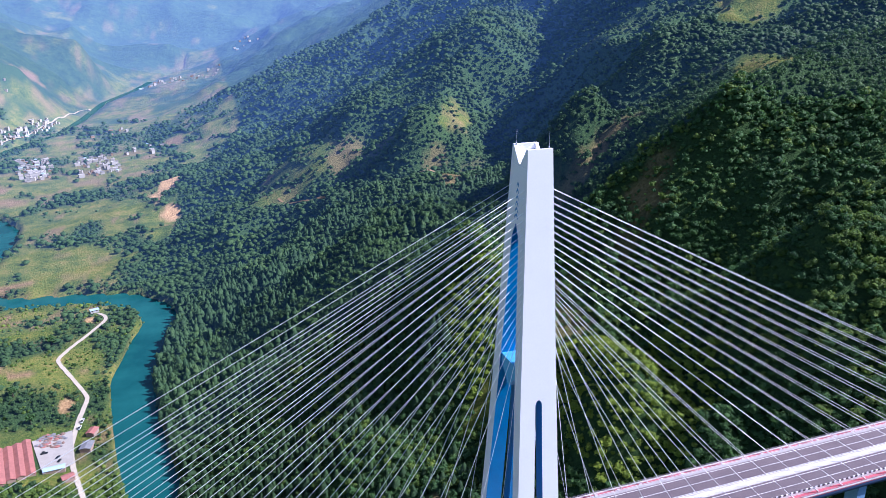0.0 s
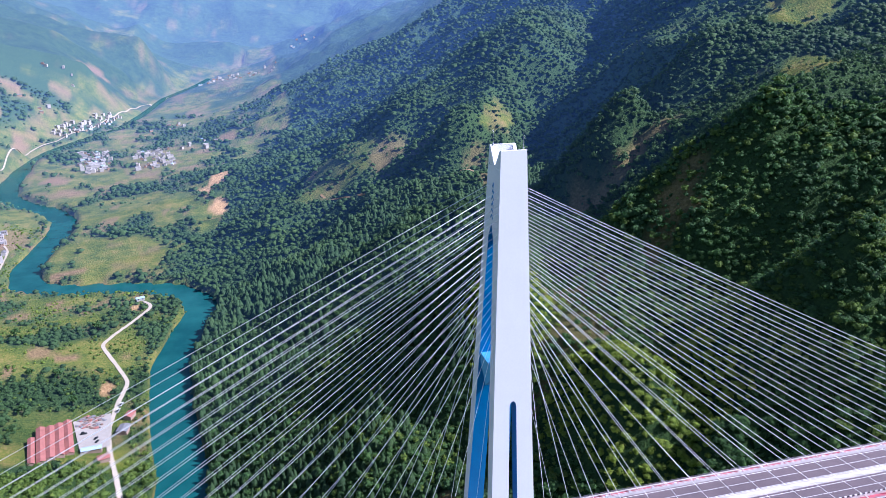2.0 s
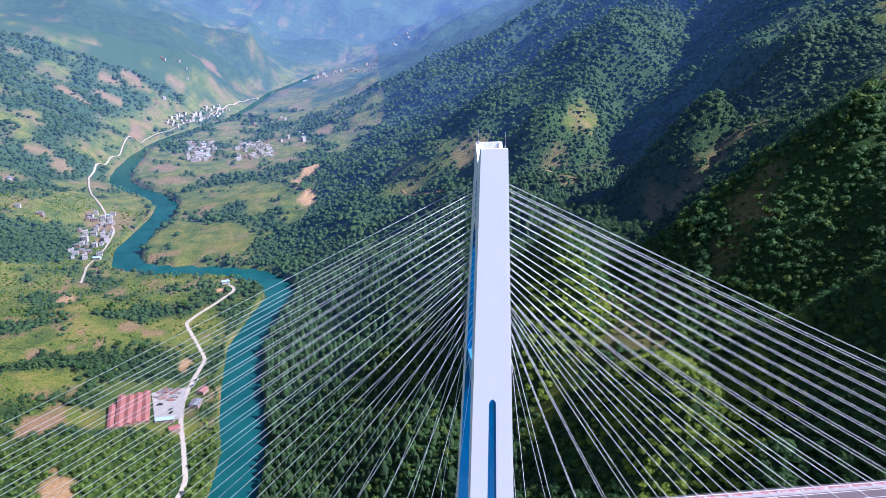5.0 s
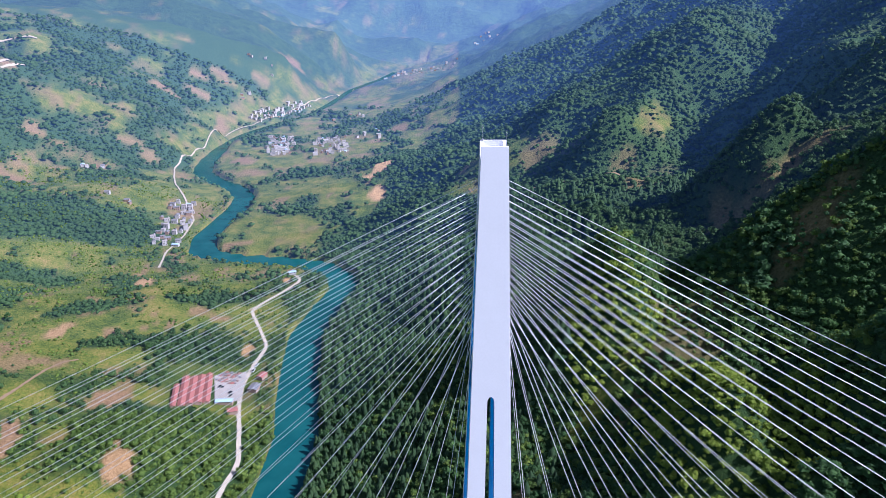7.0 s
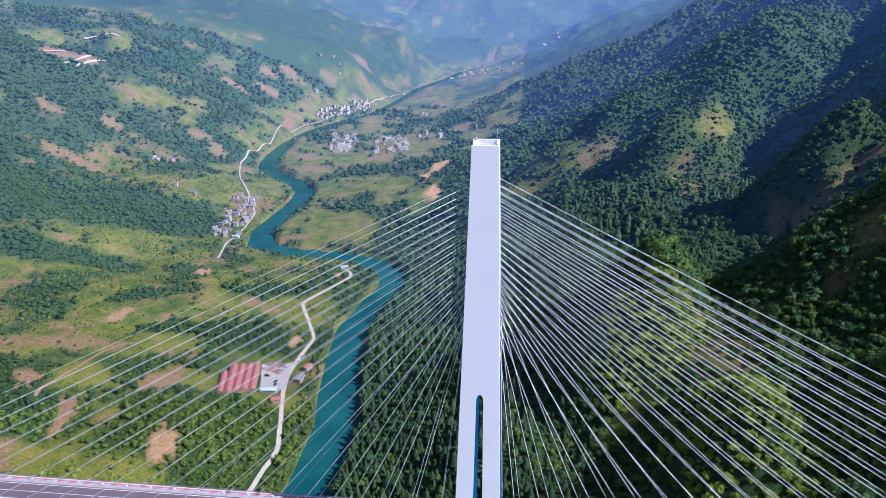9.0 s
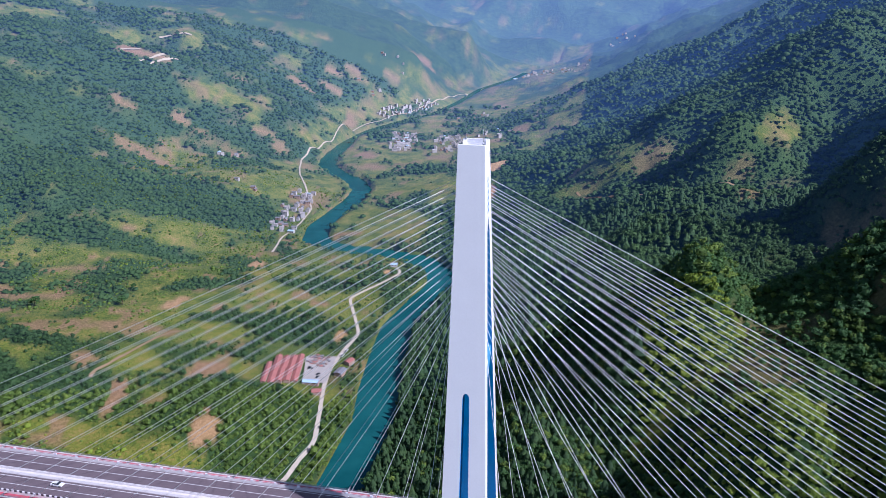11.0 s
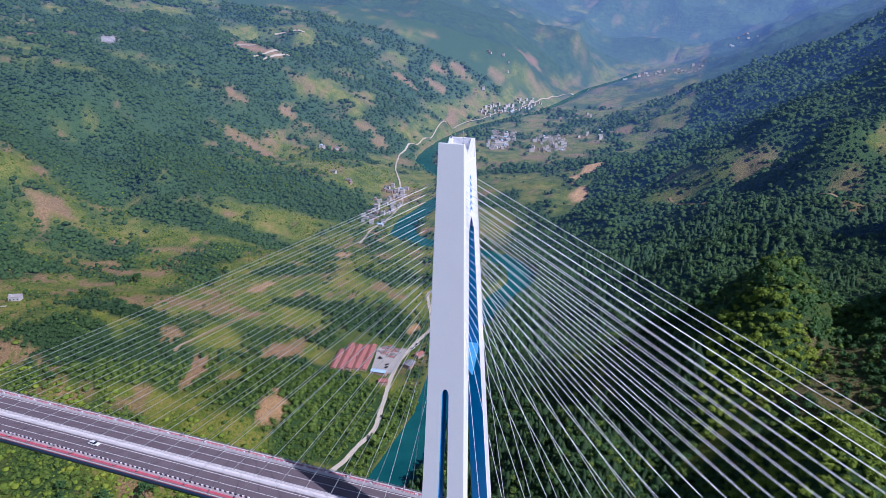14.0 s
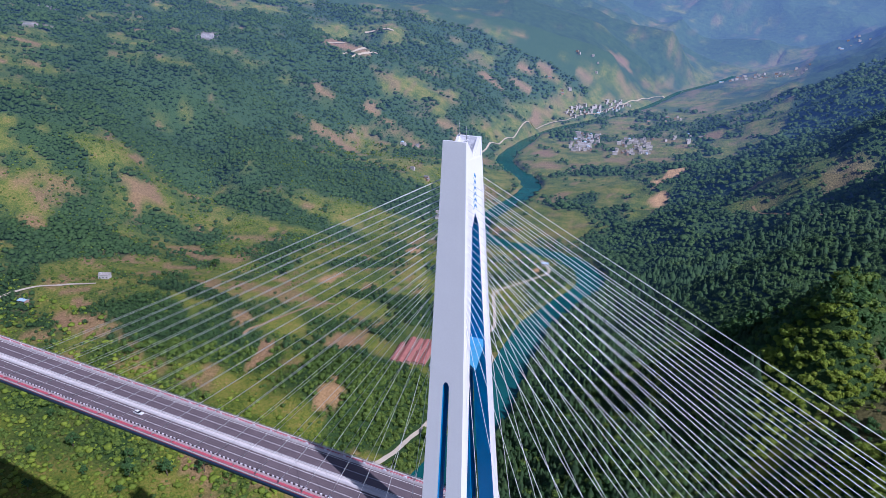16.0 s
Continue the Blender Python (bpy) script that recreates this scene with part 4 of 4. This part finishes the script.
    # the two middle rows are split by a cross lane
    for part_at, ln in (((0, 56),) if i in (0, 3) else ((-15, 26), (15, 26))):
        px_, py_ = x + part_at * math.cos(radians(104)), y + part_at * math.sin(radians(104))
        shed = gable("farm_shed", "long livestock shed with a rusty red roof" if ln > 30 else "half length livestock shed with a rusty red roof", "shed", ln, 6.1, 3.2, 1.2, M_BRICK, M_REDROOF, "farm sheds", (0, 0))
        shed.location = (px_, py_, ground_z(px_, py_) + 1.2)
        shed.rotation_euler[2] = radians(104)
x, y = -275, 402
shed = gable("farm_shed", "narrow livestock shed with a faded red roof", "shed", 40, 4.4, 2.6, 0.9, M_BRICK, M_REDROOF, "farm sheds", (0, 0))
shed.location, shed.rotation_euler[2] = (x, y, ground_z(x, y) + 1.2), radians(104)
yard = [(-239, 405), (-218, 418), (-226, 474), (-257, 462)]
gx = np.linspace(0, 1, 9)
v, f = [], []
for a in gx:
    for c in gx:
        p = [(yard[0][k] * (1 - a) + yard[1][k] * a) * (1 - c) + (yard[3][k] * (1 - a) + yard[2][k] * a) * c for k in (0, 1)]
        v.append((p[0], p[1], ground_z(*p) + 0.9))
for i in range(8):
    for j in range(8):
        k = i * 9 + j
        f.append((k, k + 9, k + 10, k + 1))
tagged(new("pavement", mesh_from("pavement", v, f, [M_YARD])), "pale concrete farm yard", "yard", kind="structure")
for label, x, y, w, d, h, rf, turn in (("low shed with a light blue sheet roof", -231, 410, 16, 5.5, 3.0, M_BLUEROOF, 5), ("dark red roofed hut beside the road", -218.5, 394, 9, 7, 3.0, M_REDROOF, 20),
                                       ("grey roofed shed beside the road", -210, 441, 12, 9, 3.2, M_GREYROOF, 80), ("dark red roofed hut beside the river", -208, 464, 10, 7, 3.0, M_REDROOF, 70)):
    o = gable("shed", label, "shed", w, d, h, 1.0, M_BRICK, rf, windows=(0, 0))
    o.location, o.rotation_euler[2] = (x, y, ground_z(x, y) + 1.0), radians(turn)
rng = random.Random(7)
for i in range(64):
    x, y = rng.uniform(-252, -230), rng.uniform(450, 470)
    bm = bmesh.new()
    bmesh.ops.create_icosphere(bm, subdivisions=2, radius=1.0)
    for q in bm.verts:
        q.co *= rng.uniform(0.7, 1.2)
        q.co.z *= 0.6
    me = bpy.data.meshes.new("scrap_block")
    bm.to_mesh(me)
    bm.free()
    me.materials.append(rng.choice((M_SCRAP, M_REDROOF, M_GREYROOF)))
    o = tagged(new("scrap_block", me), "rusty lump of scrap metal lying in the farm yard", "scrap", "scrap in the yard")
    o.location, o.scale = (x, y, ground_z(x, y) + 1.3), (rng.uniform(1.2, 2.6), rng.uniform(1.0, 2.0), rng.uniform(0.8, 1.6))
for label, x, y, turn, ln, tall in (("dark lorry parked in the farm yard", -244, 441, 10, 6, 2.6), ("dark car parked in the farm yard", -232, 432, 60, 4.5, 1.5), ("dark car parked beside a hut", -230, 426, 70, 4.5, 1.5),
                                    ("white lorry standing on the gravel road", -219, 487, 80, 7, 2.8), ("white lorry standing on the gravel road", -220, 476, 82, 7, 2.8)):
    car(label, (x, y, ground_z(x, y) + 0.95), turn, ln, tall, M_CARPAINT if "white" in label else M_GLASS, "lorry" if "lorry" in label else "car")

HOUSES = [gable("house", "two storey whitewashed village house with a grey tiled roof", "house", 11, 8, 6.4, 2.2, M_WALL, M_GREYROOF, "village houses"),
          gable("house", "three storey whitewashed village house with a flat roof", "house", 10, 9, 9.4, 0, M_WALL, M_PALEROOF, "village houses", (3, 3), True),
          gable("house", "two storey pale village house with a flat roof", "house", 12, 9, 6.4, 0, M_WALL, M_PALEROOF, "village houses", (3, 2), True),
          gable("house", "brown brick village house with a grey tiled roof", "house", 12, 7, 5.8, 2.0, M_BRICK, M_GREYROOF, "village houses"),
          gable("house", "low village house with a light blue roof", "house", 13, 8, 4.2, 1.4, M_WALL, M_BLUEROOF, "village houses", (3, 1))]
# hamlets: x, y, half length, half width, turn, houses
HAMLETS = [(-486, 975, 110, 24, 100, 36), (-455, 1655, 130, 36, 104, 60), (-325, 1650, 125, 45, 100, 50), (-552, 2130, 165, 22, 70, 52), (-676, 2065, 40, 24, 20, 4),
        (-652, 2289, 50, 24, 0, 5), (-223, 3000, 90, 60, 20, 18), (-60, 2950, 90, 60, 10, 18), (166, 3473, 70, 40, 10, 10), (-232, 1740, 60, 60, 30, 8),
        (-330, 2060, 60, 40, 20, 6), (-600, 1010, 30, 20, 0, 3), (-715, 1210, 40, 20, 30, 3)]
FAR_HOUSES = [gable("house", "small distant whitewashed village house with a grey roof", "house", 11, 8, 6.4, 2.2, M_WALL, M_GREYROOF, "village houses", (0, 0)),
              gable("house", "distant three storey pale village house with a flat roof", "house", 10, 9, 9.4, 0, M_WALL, M_PALEROOF, "village houses", (0, 0), True),
              gable("house", "distant two storey white village house with a flat roof", "house", 12, 9, 6.4, 0, M_WALL, M_WALL, "village houses", (0, 0), True),
              gable("house", "distant brown brick village house with a grey roof", "house", 12, 7, 5.8, 2.0, M_BRICK, M_GREYROOF, "village houses", (0, 0)),
              gable("house", "distant low village house with a light blue roof", "house", 13, 8, 4.2, 1.4, M_WALL, M_BLUEROOF, "village houses", (0, 0))]
placed, used = [], set()
for hx, hy, a, c, turn, count in HAMLETS:
    made = tries = 0
    while made < count and tries < 900:
        tries += 1
        u, w = rng.uniform(-a, a), rng.uniform(-c, c)
        t = radians(turn)
        x, y = hx + u * math.cos(t) - w * math.sin(t), hy + u * math.sin(t) + w * math.cos(t)
        dr = float(to_line(np.array([x]), np.array([y]), RIVER)[0][0])
        if dr < 34 or any((x - p) ** 2 + (y - q) ** 2 < 100 for p, q in placed):
            continue
        placed.append((x, y))
        k = rng.choices(range(5), (5, 2, 4, 3, 1))[0]
        m = pose(x, y, ground_z(x, y) + 0.6, 0, 0, turn + rng.choice((0, 90)) + rng.uniform(-14, 14)) @ Matrix.Scale(rng.uniform(0.75, 1.05), 4)
        kinds = HOUSES if hy < 1300 else FAR_HOUSES
        if (hy < 1300, k) not in used:
            used.add((hy < 1300, k))
            kinds[k].matrix_basis = m
        else:
            copy_thing(kinds[k], m)
        made += 1
o = gable("farmhouse", "small white farmhouse with a flat roof beside the farm road", "house", 11, 8, 4.2, 0, M_WALL, M_PALEROOF, windows=(3, 1), flat=True)
o.location, o.rotation_euler[2] = (-590, 297, ground_z(-590, 297) + 0.6), radians(25)
o = gable("hut", "low hut with a light blue sheet roof among trees", "hut", 9, 6, 2.8, 0.8, M_BRICK, M_BLUEROOF, windows=(2, 1))
o.location, o.rotation_euler[2] = (-608, 214, ground_z(-608, 214) + 0.6), radians(10)
o = gable("hut", "small hut with a pale roof beside the gravel road", "hut", 10, 6, 3.0, 0.8, M_WALL, M_BLUEROOF, windows=(2, 1))
o.location, o.rotation_euler[2] = (-236, 752, ground_z(-236, 752) + 1), radians(20)


# ---- trees ----
def ico(level):
    bm = bmesh.new()
    bmesh.ops.create_icosphere(bm, subdivisions=level, radius=1.0)
    v = np.array([q.co[:] for q in bm.verts])
    f = np.array([[q.index for q in t.verts] for t in bm.faces])
    bm.free()
    return v, f


ICO = {1: ico(1), 2: ico(2)}


def conifer(rs, tiers, sides=7):
    """Ragged tiers of a narrow pointed crown."""
    vs, fs, k = [], [], 0
    for t in range(tiers):
        z0, z1 = 0.15 + 0.75 * t / tiers, 0.5 + 0.6 * (t + 1) / tiers
        r = 0.36 * (1 - 0.75 * t / tiers)
        a = np.arange(sides) * 2 * math.pi / sides + rs.uniform(0, 1)
        q = r * rs.uniform(0.7, 1.25, sides)
        v = np.stack([q * np.cos(a), q * np.sin(a), z0 + rs.uniform(-0.06, 0.06, sides)], -1)
        vs.append(np.vstack([v, [[0, 0, min(z1, 1.05)]]]))
        fs.append(np.array([[i, (i + 1) % sides, sides] for i in range(sides)]) + k)
        k += sides + 1
    return np.concatenate(vs), np.concatenate(fs)


rs = np.random.RandomState(3)


def broad(detail):
    """A crown of many leaf tufts on a few uneven swellings, closed within by a ragged core."""
    tufts, side = {2: (60, 0.2), 1: (26, 0.27), 0: (4, 0.42)}[detail]
    v0, f0 = ICO[1]
    f0 = f0[(v0[f0][:, :, 2] > -0.3).any(1)]
    spin = rs.uniform(0, 6.28)
    lobes = [(0, 0, 0.56, 0.36)] + [(0.25 * math.cos(spin + 1.57 * i), 0.25 * math.sin(spin + 1.57 * i), rs.uniform(0.36, 0.66), rs.uniform(0.18, 0.28)) for i in range(4)]
    core = 0.36 if detail else 0.47
    vs, fs, k = [v0 * rs.uniform(0.6, 1.25, (len(v0), 1)) * core + (0, 0, 0.46)], [f0], len(v0)
    for i in range(tufts):
        x, y, z, r = lobes[i % len(lobes)]
        d = rs.normal(0, 1, 3)
        d[2] = abs(d[2]) if rs.uniform() < 0.85 else d[2]
        d /= np.linalg.norm(d)
        n = d + rs.normal(0, 0.28, 3)
        n /= np.linalg.norm(n)
        u = np.cross(n, rs.normal(0, 1, 3))
        u /= np.linalg.norm(u)
        w = np.cross(n, u)
        c = np.array((x, y, z)) + d * r * rs.uniform(0.8, 1.15)
        turns = [2.094 * q + rs.uniform(-0.4, 0.4) for q in range(3)]
        vs.append(np.array([c + side * 0.62 * rs.uniform(0.7, 1.3) * (math.cos(t) * u + math.sin(t) * w) for t in turns]))
        fs.append(np.array([[k, k + 1, k + 2]]))
        k += 3
    return np.concatenate(vs), np.concatenate(fs)


PROTO = {2: [broad(2) for _ in range(12)], 1: [broad(1) for _ in range(12)], 0: [broad(0) for _ in range(10)]}
PINE = {2: [conifer(rs, 4) for _ in range(4)], 1: [conifer(rs, 3, 6) for _ in range(4)], 0: [conifer(rs, 2, 5) for _ in range(3)]}


def plant(name, label, x, y, size, detail, pine, mat, category="woods"):
    """All the crowns of one wood in one mesh."""
    z = height(x, y) - 0.4
    kinds = rs.randint(0, 1000, len(x))
    vs, fs, k = [], [], 0
    protos = (PINE if pine else PROTO)[detail]
    for i, (pv, pf) in enumerate(protos):
        pick = kinds % len(protos) == i
        m = int(pick.sum())
        if not m:
            continue
        t = rs.uniform(0, 6.28, m)[:, None]
        s = size[pick][:, None]
        wide = s * rs.uniform(0.85, 1.25, (m, 1)) * (1.1 if pine else 1.0)
        tall = s * rs.uniform(0.75, 1.2, (m, 1)) * (1.25 if pine else 0.95 if detail else 0.75)
        c, q = np.cos(t), np.sin(t)
        X = x[pick][:, None] + wide * (pv[None, :, 0] * c - pv[None, :, 1] * q)
        Y = y[pick][:, None] + wide * (pv[None, :, 0] * q + pv[None, :, 1] * c)
        Z = z[pick][:, None] + tall * pv[None, :, 2]
        vs.append(np.stack([X, Y, Z], -1).reshape(-1, 3))
        fs.append((pf[None] + (np.arange(m) * len(pv))[:, None, None] + k).reshape(-1, 3))
        k += m * len(pv)
    v, f = np.concatenate(vs), np.concatenate(fs)
    me = bpy.data.meshes.new(name)
    me.vertices.add(len(v))
    me.vertices.foreach_set("co", v.ravel())
    me.loops.add(f.size)
    me.loops.foreach_set("vertex_index", f.ravel())
    me.polygons.add(len(f))
    me.polygons.foreach_set("loop_start", np.arange(0, f.size, 3))
    me.update(calc_edges=True)
    if not pine:
        me.shade_smooth()
    me.materials.append(mat)
    return tagged(new(name, me), label, category, kind="stuff")


def scatter(x0, x1, y0, y1, step, lo, hi):
    """Jittered places between two distances from the hub, thinned by the chance of trees."""
    gx, gy = np.meshgrid(np.arange(x0, x1, step), np.arange(y0, y1, step))
    x, y = (gx + rs.uniform(-0.55, 0.55, gx.shape) * step).ravel(), (gy + rs.uniform(-0.55, 0.55, gx.shape) * step).ravel()
    r = np.hypot(x - HUB[0], y - HUB[1])
    a = np.degrees(np.arctan2(x - HUB[0], y - HUB[1]))
    ok = (r >= lo) & (r < hi) & (a > -66) & (a < 55)
    x, y, r = x[ok], y[ok], r[ok]
    ok = rs.uniform(0, 1, len(x)) < wooded(x, y)
    for line, w in ((ROAD, 6), (VALLEY_ROAD, 8), (HILL_TRACK, 6), (FARM_ROAD, 6), (FIELD_TRACK, 5)):
        ok &= to_line(x, y, line)[0] > w
    ok &= ~((x > -294) & (x < -205) & (y > 374 + 0.45 * (x + 272)) & (y < 478))
    ok &= ~((np.abs(y) < 24) & (np.abs(x) < 20))
    for p, q in placed:
        ok &= (x - p) ** 2 + (y - q) ** 2 > 60
    return x[ok], y[ok]


def sorted_wood(x, y):
    return to_line(x, y, RIVER)[1] > 0


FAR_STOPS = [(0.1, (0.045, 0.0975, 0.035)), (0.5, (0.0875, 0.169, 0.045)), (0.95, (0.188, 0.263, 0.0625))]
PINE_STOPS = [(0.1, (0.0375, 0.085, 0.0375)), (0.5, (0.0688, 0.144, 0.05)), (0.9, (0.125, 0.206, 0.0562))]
# far crowns emit the haze glow of their belt
M_BELTWOOD = [foliage("hazed_forest_leaves", FAR_STOPS, glow=g, spread=0.16) for g in GLOW[:14]]
M_BELTPINE = [foliage("hazed_conifer_needles", PINE_STOPS, glow=g) for g in GLOW[:3]]
WOODS = [(120, 520, 3.7, 2, 5.6, (-720, 460, -90, 340)), (520, 620, 4.3, 1, 6.2, (-600, 520, -40, 440)), (620, 710, 4.4, 1, 6.2, (-680, 580, -40, 530)), (710, 800, 4.5, 1, 6.2, (-760, 640, -40, 620)),
         (800, 950, 4.7, 0, 6.8, (-900, 760, -40, 770))]
for p, q in zip(BELTS[3:13], BELTS[4:14]):
    far_step = float(np.interp(p, [950, 2250], [5.2, 10.6]))
    WOODS.append((p, q, far_step, 0, far_step + 2.0, (-0.95 * q, 0.8 * q, -40 if p < 1150 else 100 if p < 1400 else 300, q - 180)))
for k, (lo, hi, step, detail, size, box_) in enumerate(WOODS):
    x, y = scatter(*box_[:2], *box_[2:], step, lo, hi)
    s = size * (0.45 + 1.0 * rs.uniform(0, 1, len(x)) ** 1.6) * (1 + 0.3 * wave(x, y, 60, 41))
    right = sorted_wood(x, y)
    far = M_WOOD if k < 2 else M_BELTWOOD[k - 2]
    # conifers cover the lower bank, broadleaved trees the heights
    bank = np.clip(0.55 - np.maximum(to_line(x, y, RIVER)[0] - 90, 0) / np.interp(y, [350, 600], [200, 800]) + 0.35 * wave(x, y, 70, 45), 0.0, 0.7)
    pine = right & (rs.uniform(0, 1, len(x)) < bank) if k < 5 else np.zeros(len(x), bool)
    # sunny: knoll trees whose sunlight is put into a brighter leaf colour
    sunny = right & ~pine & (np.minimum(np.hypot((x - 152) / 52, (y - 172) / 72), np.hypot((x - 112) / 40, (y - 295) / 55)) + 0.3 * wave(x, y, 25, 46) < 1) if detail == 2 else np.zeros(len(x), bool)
    light = right & ~pine & ~sunny & (x > -110) & (rs.uniform(0, 1, len(x)) < 0.36 + 0.4 * wave(x, y, 70, 47)) if k < 2 else np.zeros(len(x), bool)
    broad_ = right & ~pine & ~sunny & ~light
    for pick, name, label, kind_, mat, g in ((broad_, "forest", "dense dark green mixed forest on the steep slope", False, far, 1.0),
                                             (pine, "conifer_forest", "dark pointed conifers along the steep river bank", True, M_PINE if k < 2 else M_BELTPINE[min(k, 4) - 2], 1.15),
                                             (sunny, "forest", "broadleaf thicket on the knoll, leaves coloured bright as if sunlit", False, M_SUNNY, 0.9),
                                             (light, "forest", "lighter green broadleaf trees on the upper slopes", False, M_SHRUB, 1.0),
                                             (~right & (y < 640), "forest", "scattered green trees and copses among the fields", False, M_SHRUB if k < 2 else far, 0.9),
                                             (~right & (y >= 640), "forest", "dark green copses and woods across the valley", False, M_GROVE if k < 2 else far, 0.9)):
        if pick.any():
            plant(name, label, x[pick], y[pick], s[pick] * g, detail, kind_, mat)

# low bushes over the fields and banks
gx, gy = np.meshgrid(np.arange(-900, 120, 5.0), np.arange(-60, 1150, 5.0))
x, y = (gx + rs.uniform(-2.5, 2.5, gx.shape)).ravel(), (gy + rs.uniform(-2.5, 2.5, gx.shape)).ravel()
d, side = to_line(x, y, RIVER)
keep = (side < 0) & (d > 21) & (rs.uniform(0, 1, len(x)) < np.clip(0.42 + 0.6 * wave(x, y, 30, 51) + 0.6 * np.clip((240 - y) / 80, 0, 1), 0, 1) * (1 - 0.95 * bare(x, y)))
for line in (ROAD, VALLEY_ROAD, FARM_ROAD, FIELD_TRACK):
    keep &= to_line(x, y, line)[0] > 5
keep &= ~((x > -294) & (x < -205) & (y > 374 + 0.45 * (x + 272)) & (y < 478))
x, y = x[keep], y[keep]
size = 1.3 + 3.6 * rs.uniform(0, 1, len(x)) ** 2
lush = (y < 235) & (rs.uniform(0, 1, len(x)) < 0.7)
plant("bush", "low green bushes and hedges scattered over the fields", x[~lush], y[~lush], size[~lush], 0, False, M_SHRUB, "bushes")
plant("bush", "fresh bright green thicket on the bank under the bridge", x[lush], y[lush], 1.5 * size[lush], 0, False, M_SUNNY, "bushes")


# ---- single trees ----
def lone_tree(label, tall, seed):
    """A tapered trunk, forking limbs and a crown of many small leaf clumps."""
    r = np.random.RandomState(seed)
    o = thing("tree", label, "tree", "single trees")
    bm = bmesh.new()
    lean = r.uniform(-0.05, 0.05, 2) * tall
    rod(bm, (0, 0, -0.6), (lean[0] * 0.5, lean[1] * 0.5, 0.35 * tall), 0.035 * tall, 0.024 * tall, 8)
    rod(bm, (lean[0] * 0.5, lean[1] * 0.5, 0.35 * tall), (lean[0], lean[1], 0.75 * tall), 0.024 * tall, 0.008 * tall, 7)
    part("trunk", bm, M_BARK, o)
    tips = [(lean[0], lean[1], 0.78 * tall, 0.2)]
    for i in range(7):
        a = i * 2.4 + r.uniform(-0.4, 0.4)
        z0, z1 = (0.32 + 0.05 * i) * tall, (0.5 + 0.055 * i) * tall
        q = r.uniform(0.2, 0.34) * tall * (1.1 - 0.08 * i)
        bm = bmesh.new()
        p = (lean[0] * z0 / tall, lean[1] * z0 / tall, z0)
        e = (lean[0] + q * math.cos(a), lean[1] + q * math.sin(a), z1)
        rod(bm, p, e, 0.013 * tall, 0.005 * tall, 6)
        part("limb", bm, M_BARK, o)
        tips.append((*e, 0.15))
    v0, f0 = ICO[1]
    vs, fs, k = [], [], 0
    for x, y, z, spread in tips:
        for _ in range(16):
            c = r.normal(0, 1, 3) * (spread, spread, 0.7 * spread) * tall * 0.6
            v = v0 * r.uniform(0.55, 1.3, (len(v0), 1)) * r.uniform(0.035, 0.075) * tall + c + (x, y, z)
            vs.append(v)
            fs.append(f0 + k)
            k += len(v0)
    me = bpy.data.meshes.new("crown")
    me.from_pydata(np.concatenate(vs).tolist(), [], np.concatenate(fs).tolist())
    me.materials.append(M_WOOD)
    c = new("crown", me)
    c.parent = o
    tagged(c, "uneven crown of dark green leaves")
    return o


TREES = [lone_tree("dark green broadleaf tree standing among low shrubs", 11, 5), lone_tree("round green broadleaf tree at a field's edge", 9, 6), lone_tree("tall slender green tree above the bushes", 13, 7)]
SPOTS = [(-345, 118), (-352, 124), (-338, 112), (-330, 96), (-395, 108), (-318, 130), (-410, 84), (-436, 120), (-300, 150), (-362, 92), (-380, 60), (-420, 150), (-290, 185), (-350, 170),
         (-470, 150), (-450, 210), (-310, 540), (-300, 470), (-330, 480), (-262, 490), (-285, 540), (-240, 600), (-350, 640), (-270, 660), (-390, 600), (-480, 470), (-560, 430), (-500, 520)]
for i, (x, y) in enumerate(SPOTS):
    m = pose(x, y, ground_z(x, y), 0, 0, 77 * i) @ Matrix.Scale(0.8 + 0.07 * (i * 5 % 7), 4)
    if i < 3:
        TREES[i].matrix_basis = m
    else:
        copy_thing(TREES[i % 3], m)
